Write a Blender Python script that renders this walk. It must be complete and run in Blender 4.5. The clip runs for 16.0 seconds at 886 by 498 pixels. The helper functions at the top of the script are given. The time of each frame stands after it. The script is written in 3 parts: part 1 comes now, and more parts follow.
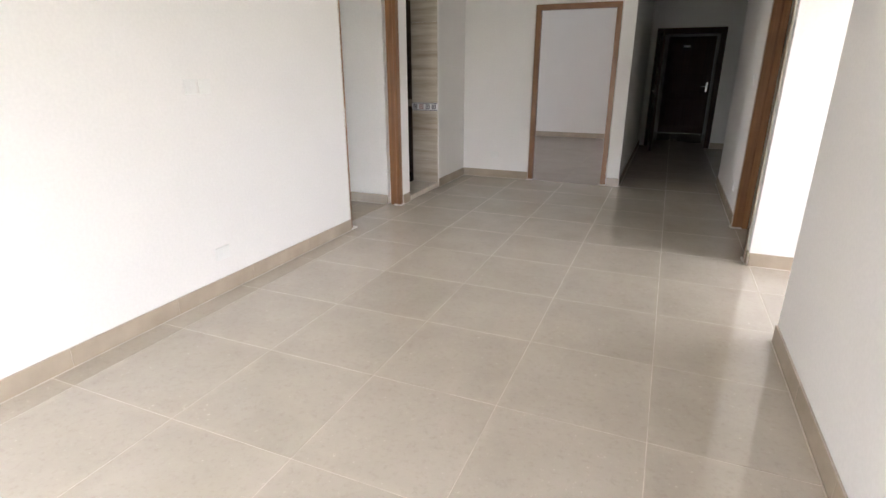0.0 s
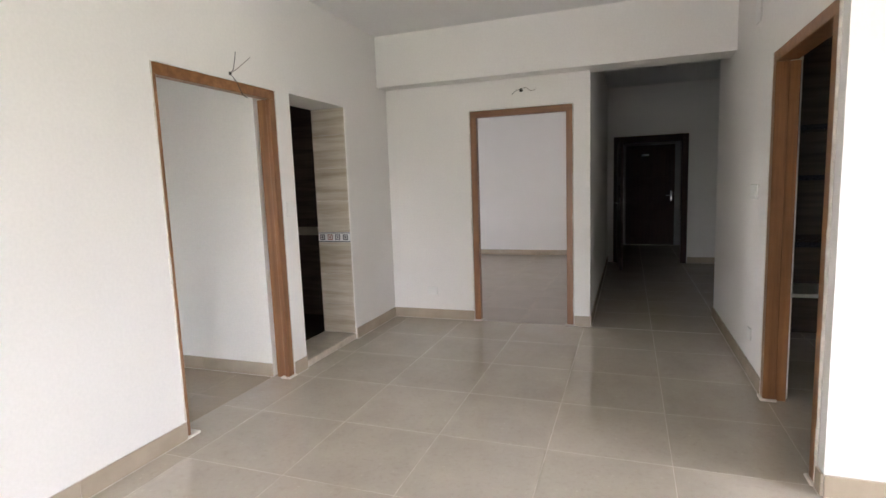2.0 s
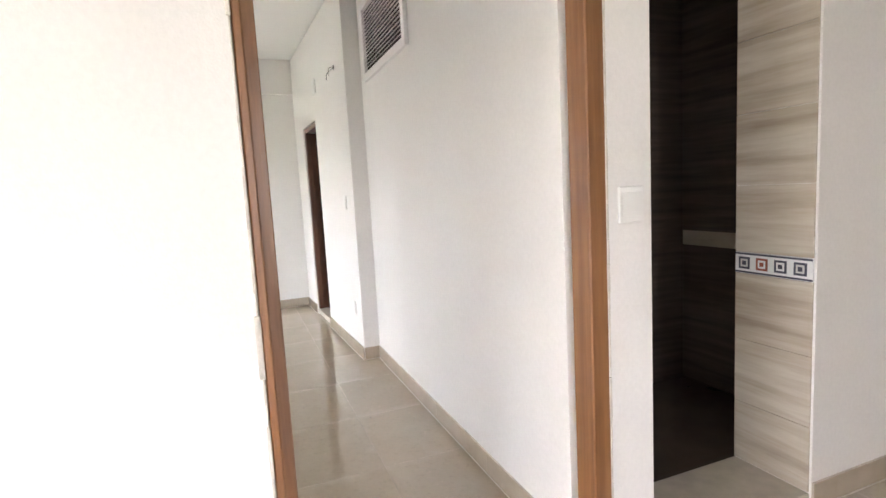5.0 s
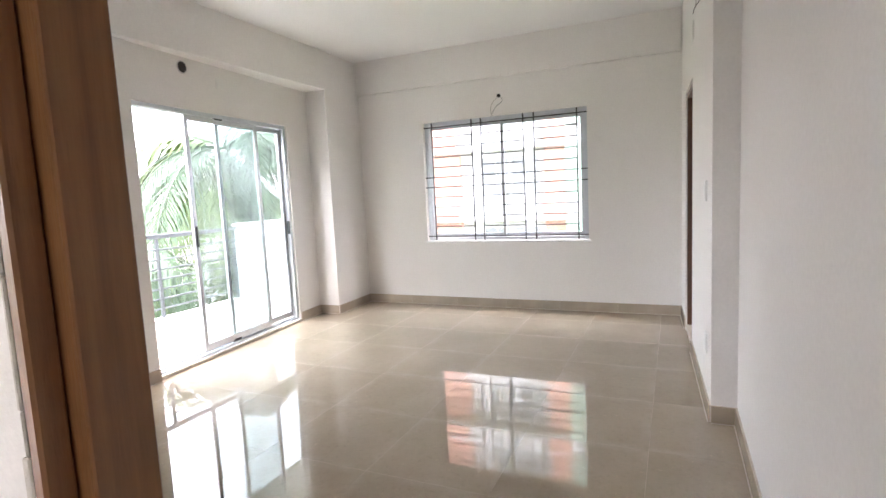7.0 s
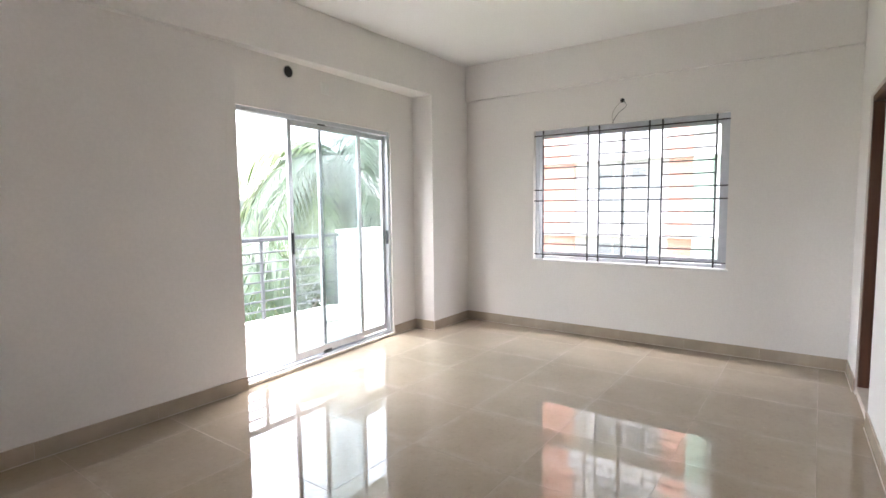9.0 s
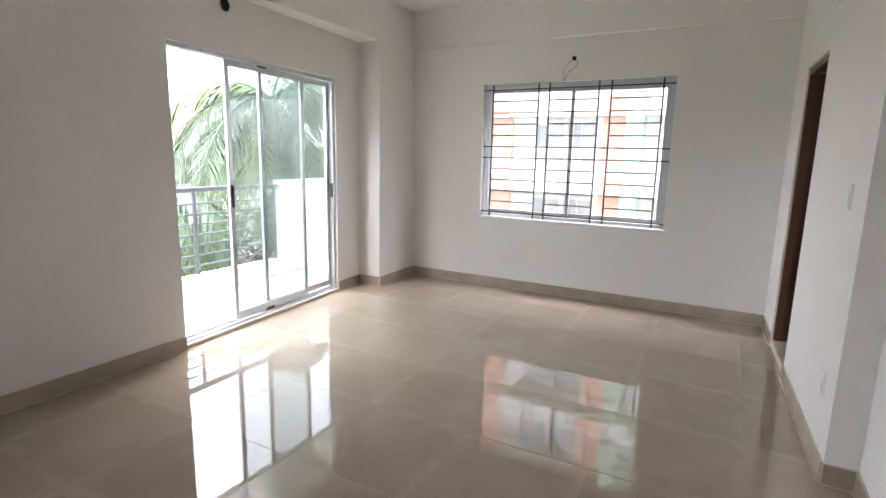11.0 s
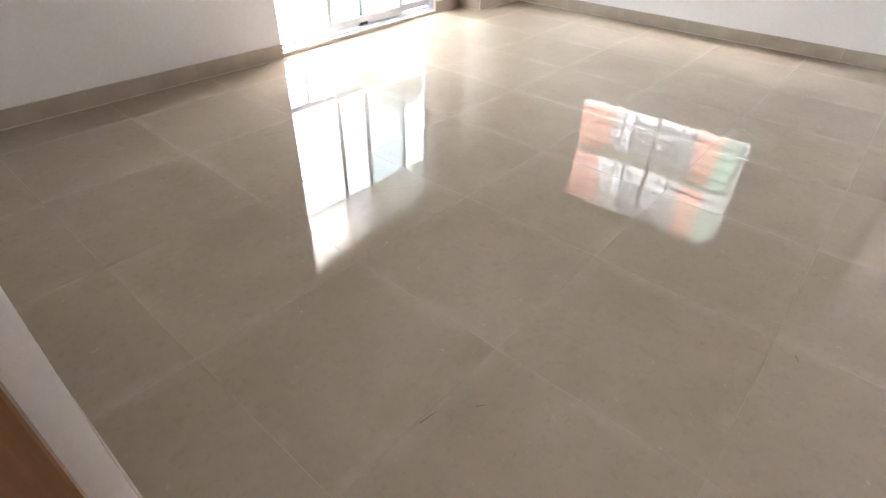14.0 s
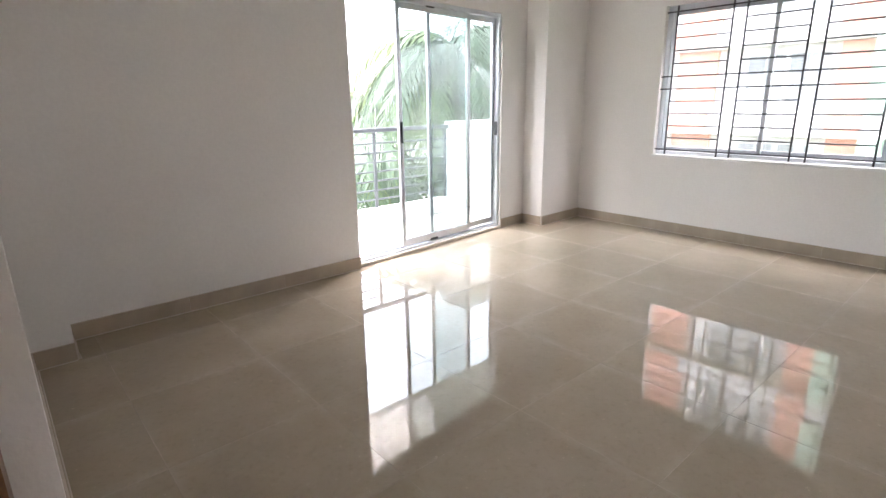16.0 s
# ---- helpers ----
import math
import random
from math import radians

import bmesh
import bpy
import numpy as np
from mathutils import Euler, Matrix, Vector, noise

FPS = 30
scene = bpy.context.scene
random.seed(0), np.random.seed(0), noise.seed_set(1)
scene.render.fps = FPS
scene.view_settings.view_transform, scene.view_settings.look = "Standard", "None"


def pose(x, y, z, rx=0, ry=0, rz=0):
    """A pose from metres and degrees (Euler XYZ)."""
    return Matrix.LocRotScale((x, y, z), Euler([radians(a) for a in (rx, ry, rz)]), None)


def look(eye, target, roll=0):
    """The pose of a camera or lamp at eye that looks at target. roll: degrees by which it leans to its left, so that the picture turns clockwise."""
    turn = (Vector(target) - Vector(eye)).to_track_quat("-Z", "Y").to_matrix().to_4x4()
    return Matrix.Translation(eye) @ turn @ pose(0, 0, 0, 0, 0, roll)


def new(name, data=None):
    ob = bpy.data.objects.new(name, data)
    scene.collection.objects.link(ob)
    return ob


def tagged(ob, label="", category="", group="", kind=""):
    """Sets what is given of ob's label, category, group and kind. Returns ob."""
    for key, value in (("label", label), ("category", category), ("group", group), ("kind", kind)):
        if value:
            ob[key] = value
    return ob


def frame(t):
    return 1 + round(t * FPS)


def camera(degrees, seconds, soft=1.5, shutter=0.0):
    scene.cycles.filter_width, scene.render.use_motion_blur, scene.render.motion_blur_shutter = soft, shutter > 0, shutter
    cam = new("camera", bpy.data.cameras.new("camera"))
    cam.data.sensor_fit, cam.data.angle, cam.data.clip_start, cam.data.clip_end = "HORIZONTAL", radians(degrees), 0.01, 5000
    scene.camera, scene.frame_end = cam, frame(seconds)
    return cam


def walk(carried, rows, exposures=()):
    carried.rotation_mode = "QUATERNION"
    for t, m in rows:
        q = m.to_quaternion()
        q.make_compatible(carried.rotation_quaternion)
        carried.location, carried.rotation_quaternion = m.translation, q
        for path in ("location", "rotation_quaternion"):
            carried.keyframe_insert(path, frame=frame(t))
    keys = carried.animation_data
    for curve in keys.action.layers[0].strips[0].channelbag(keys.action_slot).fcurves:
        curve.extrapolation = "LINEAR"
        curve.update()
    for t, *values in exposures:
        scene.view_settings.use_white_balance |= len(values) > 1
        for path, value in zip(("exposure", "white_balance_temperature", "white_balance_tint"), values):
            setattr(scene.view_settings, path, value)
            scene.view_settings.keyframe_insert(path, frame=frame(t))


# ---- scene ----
cam = camera(80.9, 16.0)
PATH = [
    (0, (2.544, 0.429, 1.378), (1.809, 2.172, 0.728), 0.0),
    (0.5, (2.54, 0.825, 1.429), (1.866, 2.672, 1.064), -0.8),
    (1, (2.475, 1.224, 1.415), (1.817, 3.094, 1.147), -0.7),
    (1.5, (2.412, 1.661, 1.431), (1.793, 3.547, 1.189), -1.1),
    (2, (2.41, 2.105, 1.416), (1.739, 3.973, 1.171), -2.0),
    (2.5, (2.295, 2.491, 1.424), (1.444, 4.283, 1.171), -2.3),
    (3, (2.173, 2.847, 1.451), (1.157, 4.552, 1.2), -2.3),
    (3.5, (2.031, 3.259, 1.423), (0.73, 4.758, 1.175), -3.1),
    (6, (0.712, 4.814, 1.315), (-1.277, 4.78, 1.106), -2.8),
    (6.5, (0.456, 4.99, 1.299), (-1.465, 4.471, 1.098), -3.0),
    (7, (0.318, 4.964, 1.348), (-1.497, 4.151, 1.136), -2.8),
    (7.5, (0.103, 4.89, 1.338), (-1.672, 3.992, 1.132), -1.4),
    (8, (-0.045, 4.842, 1.35), (-1.668, 3.693, 1.14), -1.8),
    (10.5, (-0.12, 4.736, 1.442), (-1.766, 3.606, 1.322), 1.2),
    (11, (-0.091, 4.647, 1.436), (-1.819, 3.705, 1.081), 1.3),
    (11.5, (-0.107, 4.692, 1.258), (-1.705, 3.845, 0.406), 1.8),
    (12, (-0.103, 4.739, 1.16), (-1.521, 4.029, -0.058), 2.1),
    (12.5, (-0.124, 4.788, 1.12), (-1.31, 4.215, -0.385), 2.3),
    (13, (-0.155, 4.78, 1.173), (-1.306, 4.198, -0.356), 3.0),
    (13.5, (-0.159, 4.788, 1.219), (-1.351, 3.952, -0.153), 0.7),
    (14, (-0.141, 4.787, 1.206), (-1.365, 3.754, 0.009), 1.6),
    (14.5, (-0.143, 4.796, 1.28), (-1.326, 3.606, 0.192), 0.7),
    (15, (-0.135, 4.824, 1.324), (-1.336, 3.488, 0.445), -0.5),
    (15.5, (-0.135, 4.825, 1.361), (-1.357, 3.393, 0.685), -0.2),
    (16, (-0.151, 4.877, 1.321), (-1.418, 3.427, 0.78), -0.8),
]
EXPO = [(t, s + 0.06 if t < 4 else s + 0.36, 6120 if t < 4 else 6220, 14 if t < 4 else 18) for t, s in ((0, 4.2), (0.6, 4.18), (1, 4.12), (1.7, 4.22), (2.5, 4.82), (3.0, 4.96), (3.5, 5.03), (6.0, 4.65), (6.6, 4.3), (7.5, 4.05), (10.5, 3.85), (11.0, 3.65), (11.5, 3.55), (12.0, 4.2), (12.5, 4.9), (13.2, 4.85), (14.0, 4.5), (14.5, 4.25), (15.2, 4.18), (16, 3.92))]
walk(cam, [(t, look(e, g, r)) for t, e, g, r in PATH], EXPO)

# ---- world, sun and lamps standing in for daylight ----
world = bpy.data.worlds.new("sky")
scene.world = world
world.use_nodes = True
wn = world.node_tree
bgd = wn.nodes["Background"]
sky = wn.nodes.new("ShaderNodeTexSky")
sky.sky_type, sky.sun_disc = "NISHITA", False
sky.sun_elevation, sky.sun_rotation = radians(62), radians(154.5)
sky.dust_density, sky.air_density, sky.ozone_density = 3.0, 1.0, 1.5
pale = wn.nodes.new("ShaderNodeHueSaturation")
pale.inputs["Saturation"].default_value = 0.15
wn.links.new(sky.outputs[0], pale.inputs["Color"])
wn.links.new(pale.outputs[0], bgd.inputs["Color"])
bgd.inputs["Strength"].default_value = 0.15

sun = new("sun", bpy.data.lights.new("sun", "SUN"))
sun.data.energy, sun.data.angle, sun.data.color = 0.6, radians(14), (1.0, 0.97, 0.93)
sun.matrix_world = look((0, 0, 20), (-0.2 * 20, 0.42 * 20, 20 - 20 * 0.88))


def fill_lamp(name, eye, target, sx, sy, power, color=(1.0, 0.965, 0.945)):
    """An area lamp that stands in for the sky at or near an opening."""
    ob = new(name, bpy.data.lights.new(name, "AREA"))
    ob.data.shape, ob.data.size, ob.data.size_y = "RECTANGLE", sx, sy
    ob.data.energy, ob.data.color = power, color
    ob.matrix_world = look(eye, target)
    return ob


# Lamps in openings out of view, placed to light the living and back rooms.
fill_lamp("daylight_unseen_east_opening", (3.3, -0.85, 1.15), (0, -0.2, 1.0), 1.6, 2.1, 0.7)
fill_lamp("daylight_unseen_south_opening", (1.1, -1.92, 1.35), (1.1, 2.5, 0.2), 1.5, 1.5, 0.9)
fill_lamp("daylight_recess_window", (5.0, 4.05, 1.5), (3, 4.0, 1.3), 1.0, 1.3, 1.0)
fill_lamp("daylight_back_room", (-1.85, 9.5, 1.5), (2, 10.5, 1.2), 1.4, 1.3, 0.65)


# Unseen lamps added above the door and window heads to brighten the bedroom.
fill_lamp("fill_above_balcony_door", (-3.3, 0.86, 2.76), (-3.2, 2.8, 0.5), 1.9, 0.4, 10)
fill_lamp("fill_above_west_window", (-5.86, 3.17, 2.80), (-4.2, 3.17, 0.9), 1.9, 0.3, 13)


# ---- materials ----
def material(name):
    m = bpy.data.materials.new(name)
    m.use_nodes = True
    nt = m.node_tree
    return m, nt, nt.nodes["Principled BSDF"]


def node(nt, kind, **values):
    n = nt.nodes.new(kind)
    for k, v in values.items():
        n.inputs[k.replace("_", " ")].default_value = v
    return n


def ramp(nt, src, stops):
    r = nt.nodes.new("ShaderNodeValToRGB")
    el = r.color_ramp.elements
    while len(el) < len(stops):
        el.new(0.5)
    for e, (p, c) in zip(el, stops):
        e.position, e.color = p, (*c, 1)
    nt.links.new(src, r.inputs[0])
    return r.outputs[0]


def mixed(nt, kind, fac, a, b):
    n = nt.nodes.new("ShaderNodeMix")
    n.data_type, n.blend_type = "RGBA", kind
    for sock, v in ((n.inputs[0], fac), (n.inputs[6], a), (n.inputs[7], b)):
        if hasattr(v, "is_linked"):
            nt.links.new(v, sock)
        else:
            sock.default_value = v if isinstance(v, float) else (*v, 1)
    return n.outputs[2]


def noise_of(nt, scale, detail=4.0, stretch=(1, 1, 1), rough=0.55, coord="Object", shuffle=False):
    tc = nt.nodes.new("ShaderNodeTexCoord")
    mp = nt.nodes.new("ShaderNodeMapping")
    mp.inputs["Scale"].default_value = stretch
    nt.links.new(tc.outputs[coord], mp.inputs["Vector"])
    if shuffle:
        info = nt.nodes.new("ShaderNodeObjectInfo")
        far = node(nt, "ShaderNodeVectorMath")
        far.operation = "SCALE"
        far.inputs["Scale"].default_value = 60.0
        nt.links.new(info.outputs["Random"], far.inputs[0])
        nt.links.new(far.outputs[0], mp.inputs["Location"])
    n = node(nt, "ShaderNodeTexNoise", Scale=scale, Detail=detail, Roughness=rough)
    nt.links.new(mp.outputs[0], n.inputs["Vector"])
    return n.outputs["Fac"]


def bump(nt, bsdf, height, strength, distance):
    b = node(nt, "ShaderNodeBump", Strength=strength, Distance=distance)
    nt.links.new(height, b.inputs["Height"])
    nt.links.new(b.outputs[0], bsdf.inputs["Normal"])


def plain(name, color, rough=0.5, metal=0.0, vary=0.12, scale=9.0, bumpy=0.0, stretch=(1, 1, 1)):
    """A colour with soft patches and fine grain."""
    m, nt, p = material(name)
    lo = tuple(c * (1 - vary) for c in color)
    hi = tuple(min(1, c * (1 + vary)) for c in color)
    a = noise_of(nt, scale, 5, stretch)
    nt.links.new(ramp(nt, a, ((0.3, lo), (0.7, hi))), p.inputs["Base Color"])
    p.inputs["Roughness"].default_value, p.inputs["Metallic"].default_value = rough, metal
    if bumpy:
        bump(nt, p, noise_of(nt, scale * 12, 3, stretch), bumpy, 0.002)
    return m


def paint(name, color):
    """Rolled distemper on plaster: cloudy patches, roller grain, slow waves."""
    m, nt, p = material(name)
    big = ramp(nt, noise_of(nt, 0.9, 5), ((0.3, tuple(c * 0.955 for c in color)), (0.72, color)))
    fine = ramp(nt, noise_of(nt, 60, 3), ((0.35, (0.965,) * 3), (0.65, (1, 1, 1))))
    nt.links.new(mixed(nt, "MULTIPLY", 1.0, big, fine), p.inputs["Base Color"])
    p.inputs["Roughness"].default_value = 0.62
    p.inputs["Specular IOR Level"].default_value = 0.3
    h = node(nt, "ShaderNodeMath")
    h.operation = "ADD"
    nt.links.new(noise_of(nt, 5, 3), h.inputs[0])
    nt.links.new(noise_of(nt, 150, 2), h.inputs[1])
    bump(nt, p, h.outputs[0], 0.22, 0.003)
    return m


def polished_tile(name, lo, hi, rough, dusty=0.22, joint_haze=0.6):
    """Polished vitrified floor tile: soft clouds, pale flecks, dust, smears in the gloss."""
    m, nt, p = material(name)
    base = ramp(nt, noise_of(nt, 2.2, 7, rough=0.65, shuffle=True), ((0.3, lo), (0.7, hi)))
    fleck = ramp(nt, noise_of(nt, 38, 5, rough=0.7, shuffle=True), ((0.3, (0.90, 0.89, 0.88)), (0.47, (1, 1, 1)), (0.64, (1.0, 1.0, 1.0)), (0.74, (1.4, 1.4, 1.38))))
    info = nt.nodes.new("ShaderNodeObjectInfo")
    tone = ramp(nt, info.outputs["Random"], ((0, (0.975, 0.975, 0.97)), (1, (1.015, 1.01, 1.01))))
    c = mixed(nt, "MULTIPLY", 1.0, base, fleck)
    c = mixed(nt, "MULTIPLY", 1.0, c, tone)
    dust = ramp(nt, noise_of(nt, 1.3, 8, rough=0.75, shuffle=True), ((0.5, (0, 0, 0)), (0.85, (dusty,) * 3)))
    c = mixed(nt, "MIX", dust, c, tuple(min(1, x * 1.25) for x in hi))
    # grout haze wiped across the edges of the tile
    tc = nt.nodes.new("ShaderNodeTexCoord")
    ab = nt.nodes.new("ShaderNodeVectorMath")
    ab.operation = "ABSOLUTE"
    nt.links.new(tc.outputs["Object"], ab.inputs[0])
    sep = nt.nodes.new("ShaderNodeSeparateXYZ")
    nt.links.new(ab.outputs[0], sep.inputs[0])
    mx = nt.nodes.new("ShaderNodeMath")
    mx.operation = "MAXIMUM"
    nt.links.new(sep.outputs[0], mx.inputs[0])
    nt.links.new(sep.outputs[1], mx.inputs[1])
    edge = ramp(nt, mx.outputs[0], ((0.262, (0, 0, 0)), (0.312, (joint_haze,) * 3)))
    smear = ramp(nt, noise_of(nt, 3.2, 6, rough=0.7, shuffle=True), ((0.42, (0, 0, 0)), (0.68, (0.75,) * 3)))
    haze = mixed(nt, "MULTIPLY", 1.0, edge, smear)
    nt.links.new(mixed(nt, "MIX", haze, c, (0.60, 0.53, 0.45)), p.inputs["Base Color"])
    r = ramp(nt, noise_of(nt, 1.7, 6, rough=0.7, shuffle=True), ((0.4, (rough,) * 3), (0.8, (rough * 1.3 + 0.05,) * 3)))
    nt.links.new(mixed(nt, "ADD", 0.12, r, haze), p.inputs["Roughness"])
    p.inputs["IOR"].default_value = 1.66
    bump(nt, p, noise_of(nt, 3.0, 2, shuffle=True), 0.008, 0.002)
    return m


def wood(name, dark, light, rough, axis=2):
    """Long streaked grain along one axis, with pores."""
    m, nt, p = material(name)
    st = [14, 14, 14]
    st[axis] = 0.7
    g = ramp(nt, noise_of(nt, 1.6, 7, tuple(st), 0.65), ((0.28, dark), (0.5, tuple((a + b) / 2 for a, b in zip(dark, light))), (0.72, light)))
    blot = ramp(nt, noise_of(nt, 2.5, 4), ((0.3, (0.8, 0.78, 0.75)), (0.7, (1, 1, 1))))
    nt.links.new(mixed(nt, "MULTIPLY", 1.0, g, blot), p.inputs["Base Color"])
    p.inputs["Roughness"].default_value = rough
    st[axis] = 1.5
    bump(nt, p, noise_of(nt, 9, 3, tuple(s * 2 for s in st)), 0.25, 0.002)
    return m


WALL = paint("wall_paint", (0.865, 0.838, 0.808))
CEIL = paint("ceiling_paint", (0.88, 0.87, 0.855))
# Wall paint darkened in colour to carry the dimness of the lobby.
DIM = paint("dimmed_lobby_paint", (0.30, 0.28, 0.28))
TILE = polished_tile("floor_tile", (0.345, 0.285, 0.21), (0.405, 0.338, 0.258), 0.015, joint_haze=0.35)
TILE_L = polished_tile("living_floor_tile", (0.43, 0.38, 0.315), (0.50, 0.445, 0.375), 0.02)
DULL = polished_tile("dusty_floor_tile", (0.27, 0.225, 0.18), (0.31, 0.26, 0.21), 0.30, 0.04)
GROUT = plain("grout", (0.54, 0.47, 0.39), 0.8, vary=0.18, scale=6, bumpy=0.3)
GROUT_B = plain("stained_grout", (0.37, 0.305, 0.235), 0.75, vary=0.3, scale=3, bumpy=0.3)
SKIRT = plain("skirting_tile", (0.42, 0.35, 0.27), 0.22, vary=0.10, scale=5)
TEAK = wood("varnished_teak", (0.165, 0.066, 0.022), (0.35, 0.165, 0.062), 0.36)
TEAK_H = wood("varnished_teak_rail", (0.165, 0.066, 0.022), (0.35, 0.165, 0.062), 0.36, 1)
TEAK_X = wood("varnished_teak_rail_x", (0.165, 0.066, 0.022), (0.35, 0.165, 0.062), 0.36, 0)
DARKWOOD = wood("dark_mahogany", (0.022, 0.009, 0.008), (0.045, 0.018, 0.014), 0.45)
DARKWOOD.node_tree.nodes["Principled BSDF"].inputs["Specular IOR Level"].default_value = 0.15
REDWOOD = wood("reddish_dark_teak", (0.09, 0.033, 0.016), (0.19, 0.075, 0.035), 0.4)
PUTTY = plain("putty", (0.62, 0.58, 0.52), 0.85, vary=0.2, scale=22, bumpy=0.8)
PLASTIC = plain("white_plastic", (0.82, 0.81, 0.78), 0.35, vary=0.02)
GREYPL = plain("grey_plastic", (0.55, 0.54, 0.52), 0.4, vary=0.04)
ALU = plain("silver_aluminium", (0.62, 0.65, 0.69), 0.33, 0.75, vary=0.06)
ALU_DARK = plain("dark_rubber", (0.03, 0.035, 0.04), 0.5, vary=0.2)
IRON = plain("painted_iron_bar", (0.055, 0.055, 0.065), 0.45, 0.3, vary=0.2, scale=30)
RAILGREY = plain("grey_railing_paint", (0.07, 0.08, 0.09), 0.45, 0.3, vary=0.15, scale=20)
WIRE = plain("black_wire", (0.03, 0.025, 0.025), 0.5, vary=0.2)
COPPER = plain("grey_wire", (0.28, 0.24, 0.20), 0.5, vary=0.2)
# Near-black colour stands for the shade inside holes and behind slats.
HOLE_SHADE = plain("hole_shade", (0.012, 0.010, 0.009), 0.9, vary=0.2)
WHITE_EXT = plain("white_exterior_paint", (0.80, 0.80, 0.79), 0.7, vary=0.08, scale=2.0, bumpy=0.2)
ORANGE_EXT = plain("orange_exterior_paint", (0.78, 0.38, 0.28), 0.7, vary=0.12, scale=1.5, bumpy=0.2)
GREEN_EXT = plain("green_exterior_paint", (0.42, 0.60, 0.48), 0.7, vary=0.12, scale=1.5, bumpy=0.2)
GREY_EXT = plain("grey_concrete", (0.38, 0.41, 0.42), 0.8, vary=0.15, scale=1.0, bumpy=0.3)
BRICKRED = plain("red_brick_far", (0.42, 0.15, 0.09), 0.8, vary=0.2, scale=3.0)
EARTH = plain("earth_and_grass", (0.11, 0.13, 0.06), 0.9, vary=0.4, scale=0.35, bumpy=0.3)
BALC = plain("balcony_tile", (0.66, 0.62, 0.56), 0.35, vary=0.08, scale=4)
LEAF = plain("palm_leaf", (0.038, 0.068, 0.036), 0.7, vary=0.45, scale=2.5)
LEAF_Y = plain("young_palm_leaf", (0.07, 0.105, 0.03), 0.7, vary=0.4, scale=2.5)
FOLIAGE = plain("tree_foliage", (0.045, 0.08, 0.03), 0.6, vary=0.5, scale=1.2)
BARK = plain("palm_bark", (0.16, 0.13, 0.10), 0.9, vary=0.35, scale=8, bumpy=0.8, stretch=(1, 1, 4))
GRANITE = plain("dark_granite", (0.045, 0.042, 0.045), 0.15, vary=0.5, scale=60)
STEEL = plain("brushed_steel", (0.6, 0.6, 0.6), 0.25, 1.0, vary=0.05)
# Brown darkened in the colour to stand for rooms without light.
SHADETILE = plain("shade_brown_tile", (0.10, 0.075, 0.06), 0.25, vary=0.25, scale=4, stretch=(0.4, 0.4, 6))
THRESH = plain("beige_threshold_stone", (0.52, 0.46, 0.38), 0.3, vary=0.12, scale=12)


def striped_tile(name):
    """Glazed bath tile with soft travertine stripes."""
    m, nt, p = material(name)
    n = noise_of(nt, 2.0, 5, (0.35, 0.35, 4.6), 0.6)
    nt.links.new(ramp(nt, n, ((0.30, (0.33, 0.26, 0.19)), (0.45, (0.50, 0.43, 0.34)), (0.58, (0.62, 0.56, 0.47)), (0.72, (0.44, 0.36, 0.28)))), p.inputs["Base Color"])
    p.inputs["Roughness"].default_value = 0.22
    return m


STRIPE = striped_tile("striped_bath_tile")
DECOR = plain("white_decor_tile", (0.78, 0.78, 0.78), 0.2, vary=0.03)
DECOR_D = plain("slate_decor_print", (0.10, 0.10, 0.13), 0.25, vary=0.2, scale=40)
DECOR_R = plain("rust_decor_print", (0.35, 0.13, 0.10), 0.25, vary=0.2, scale=40)


def glass(name, tint):
    m, nt, p = material(name)
    out = nt.nodes["Material Output"]
    tr = nt.nodes.new("ShaderNodeBsdfTransparent")
    tr.inputs[0].default_value = (*tint, 1)
    gl = nt.nodes.new("ShaderNodeBsdfGlossy")
    gl.inputs["Roughness"].default_value = 0.0
    mx = nt.nodes.new("ShaderNodeMixShader")
    mx.inputs[0].default_value = 0.04
    nt.links.new(tr.outputs[0], mx.inputs[1])
    nt.links.new(gl.outputs[0], mx.inputs[2])
    film = nt.nodes.new("ShaderNodeBsdfTranslucent")
    film.inputs[0].default_value = (0.85, 0.9, 0.9, 1)
    dirt = nt.nodes.new("ShaderNodeMixShader")
    nt.links.new(ramp(nt, noise_of(nt, 2.5, 5), ((0.3, (0.006,) * 3), (0.75, (0.03,) * 3))), dirt.inputs[0])
    nt.links.new(mx.outputs[0], dirt.inputs[1])
    nt.links.new(film.outputs[0], dirt.inputs[2])
    nt.links.new(dirt.outputs[0], out.inputs["Surface"])
    return m


GLASS = glass("clear_glass", (0.74, 0.78, 0.775))
# Grey tint deepened to tone down the bright view through the window.
GREY_GLASS = glass("grey_tinted_glass", (0.68, 0.685, 0.685))


# ---- mesh helpers ----
def finish(bm, name, mats, parent=None, smooth=False):
    me = bpy.data.meshes.new(name)
    bmesh.ops.recalc_face_normals(bm, faces=bm.faces)
    bm.to_mesh(me)
    bm.free()
    for mt in mats if isinstance(mats, (list, tuple)) else [mats]:
        me.materials.append(mt)
    if smooth:
        for pl in me.polygons:
            pl.use_smooth = True
    ob = new(name, me)
    if parent:
        ob.parent = parent
    return ob


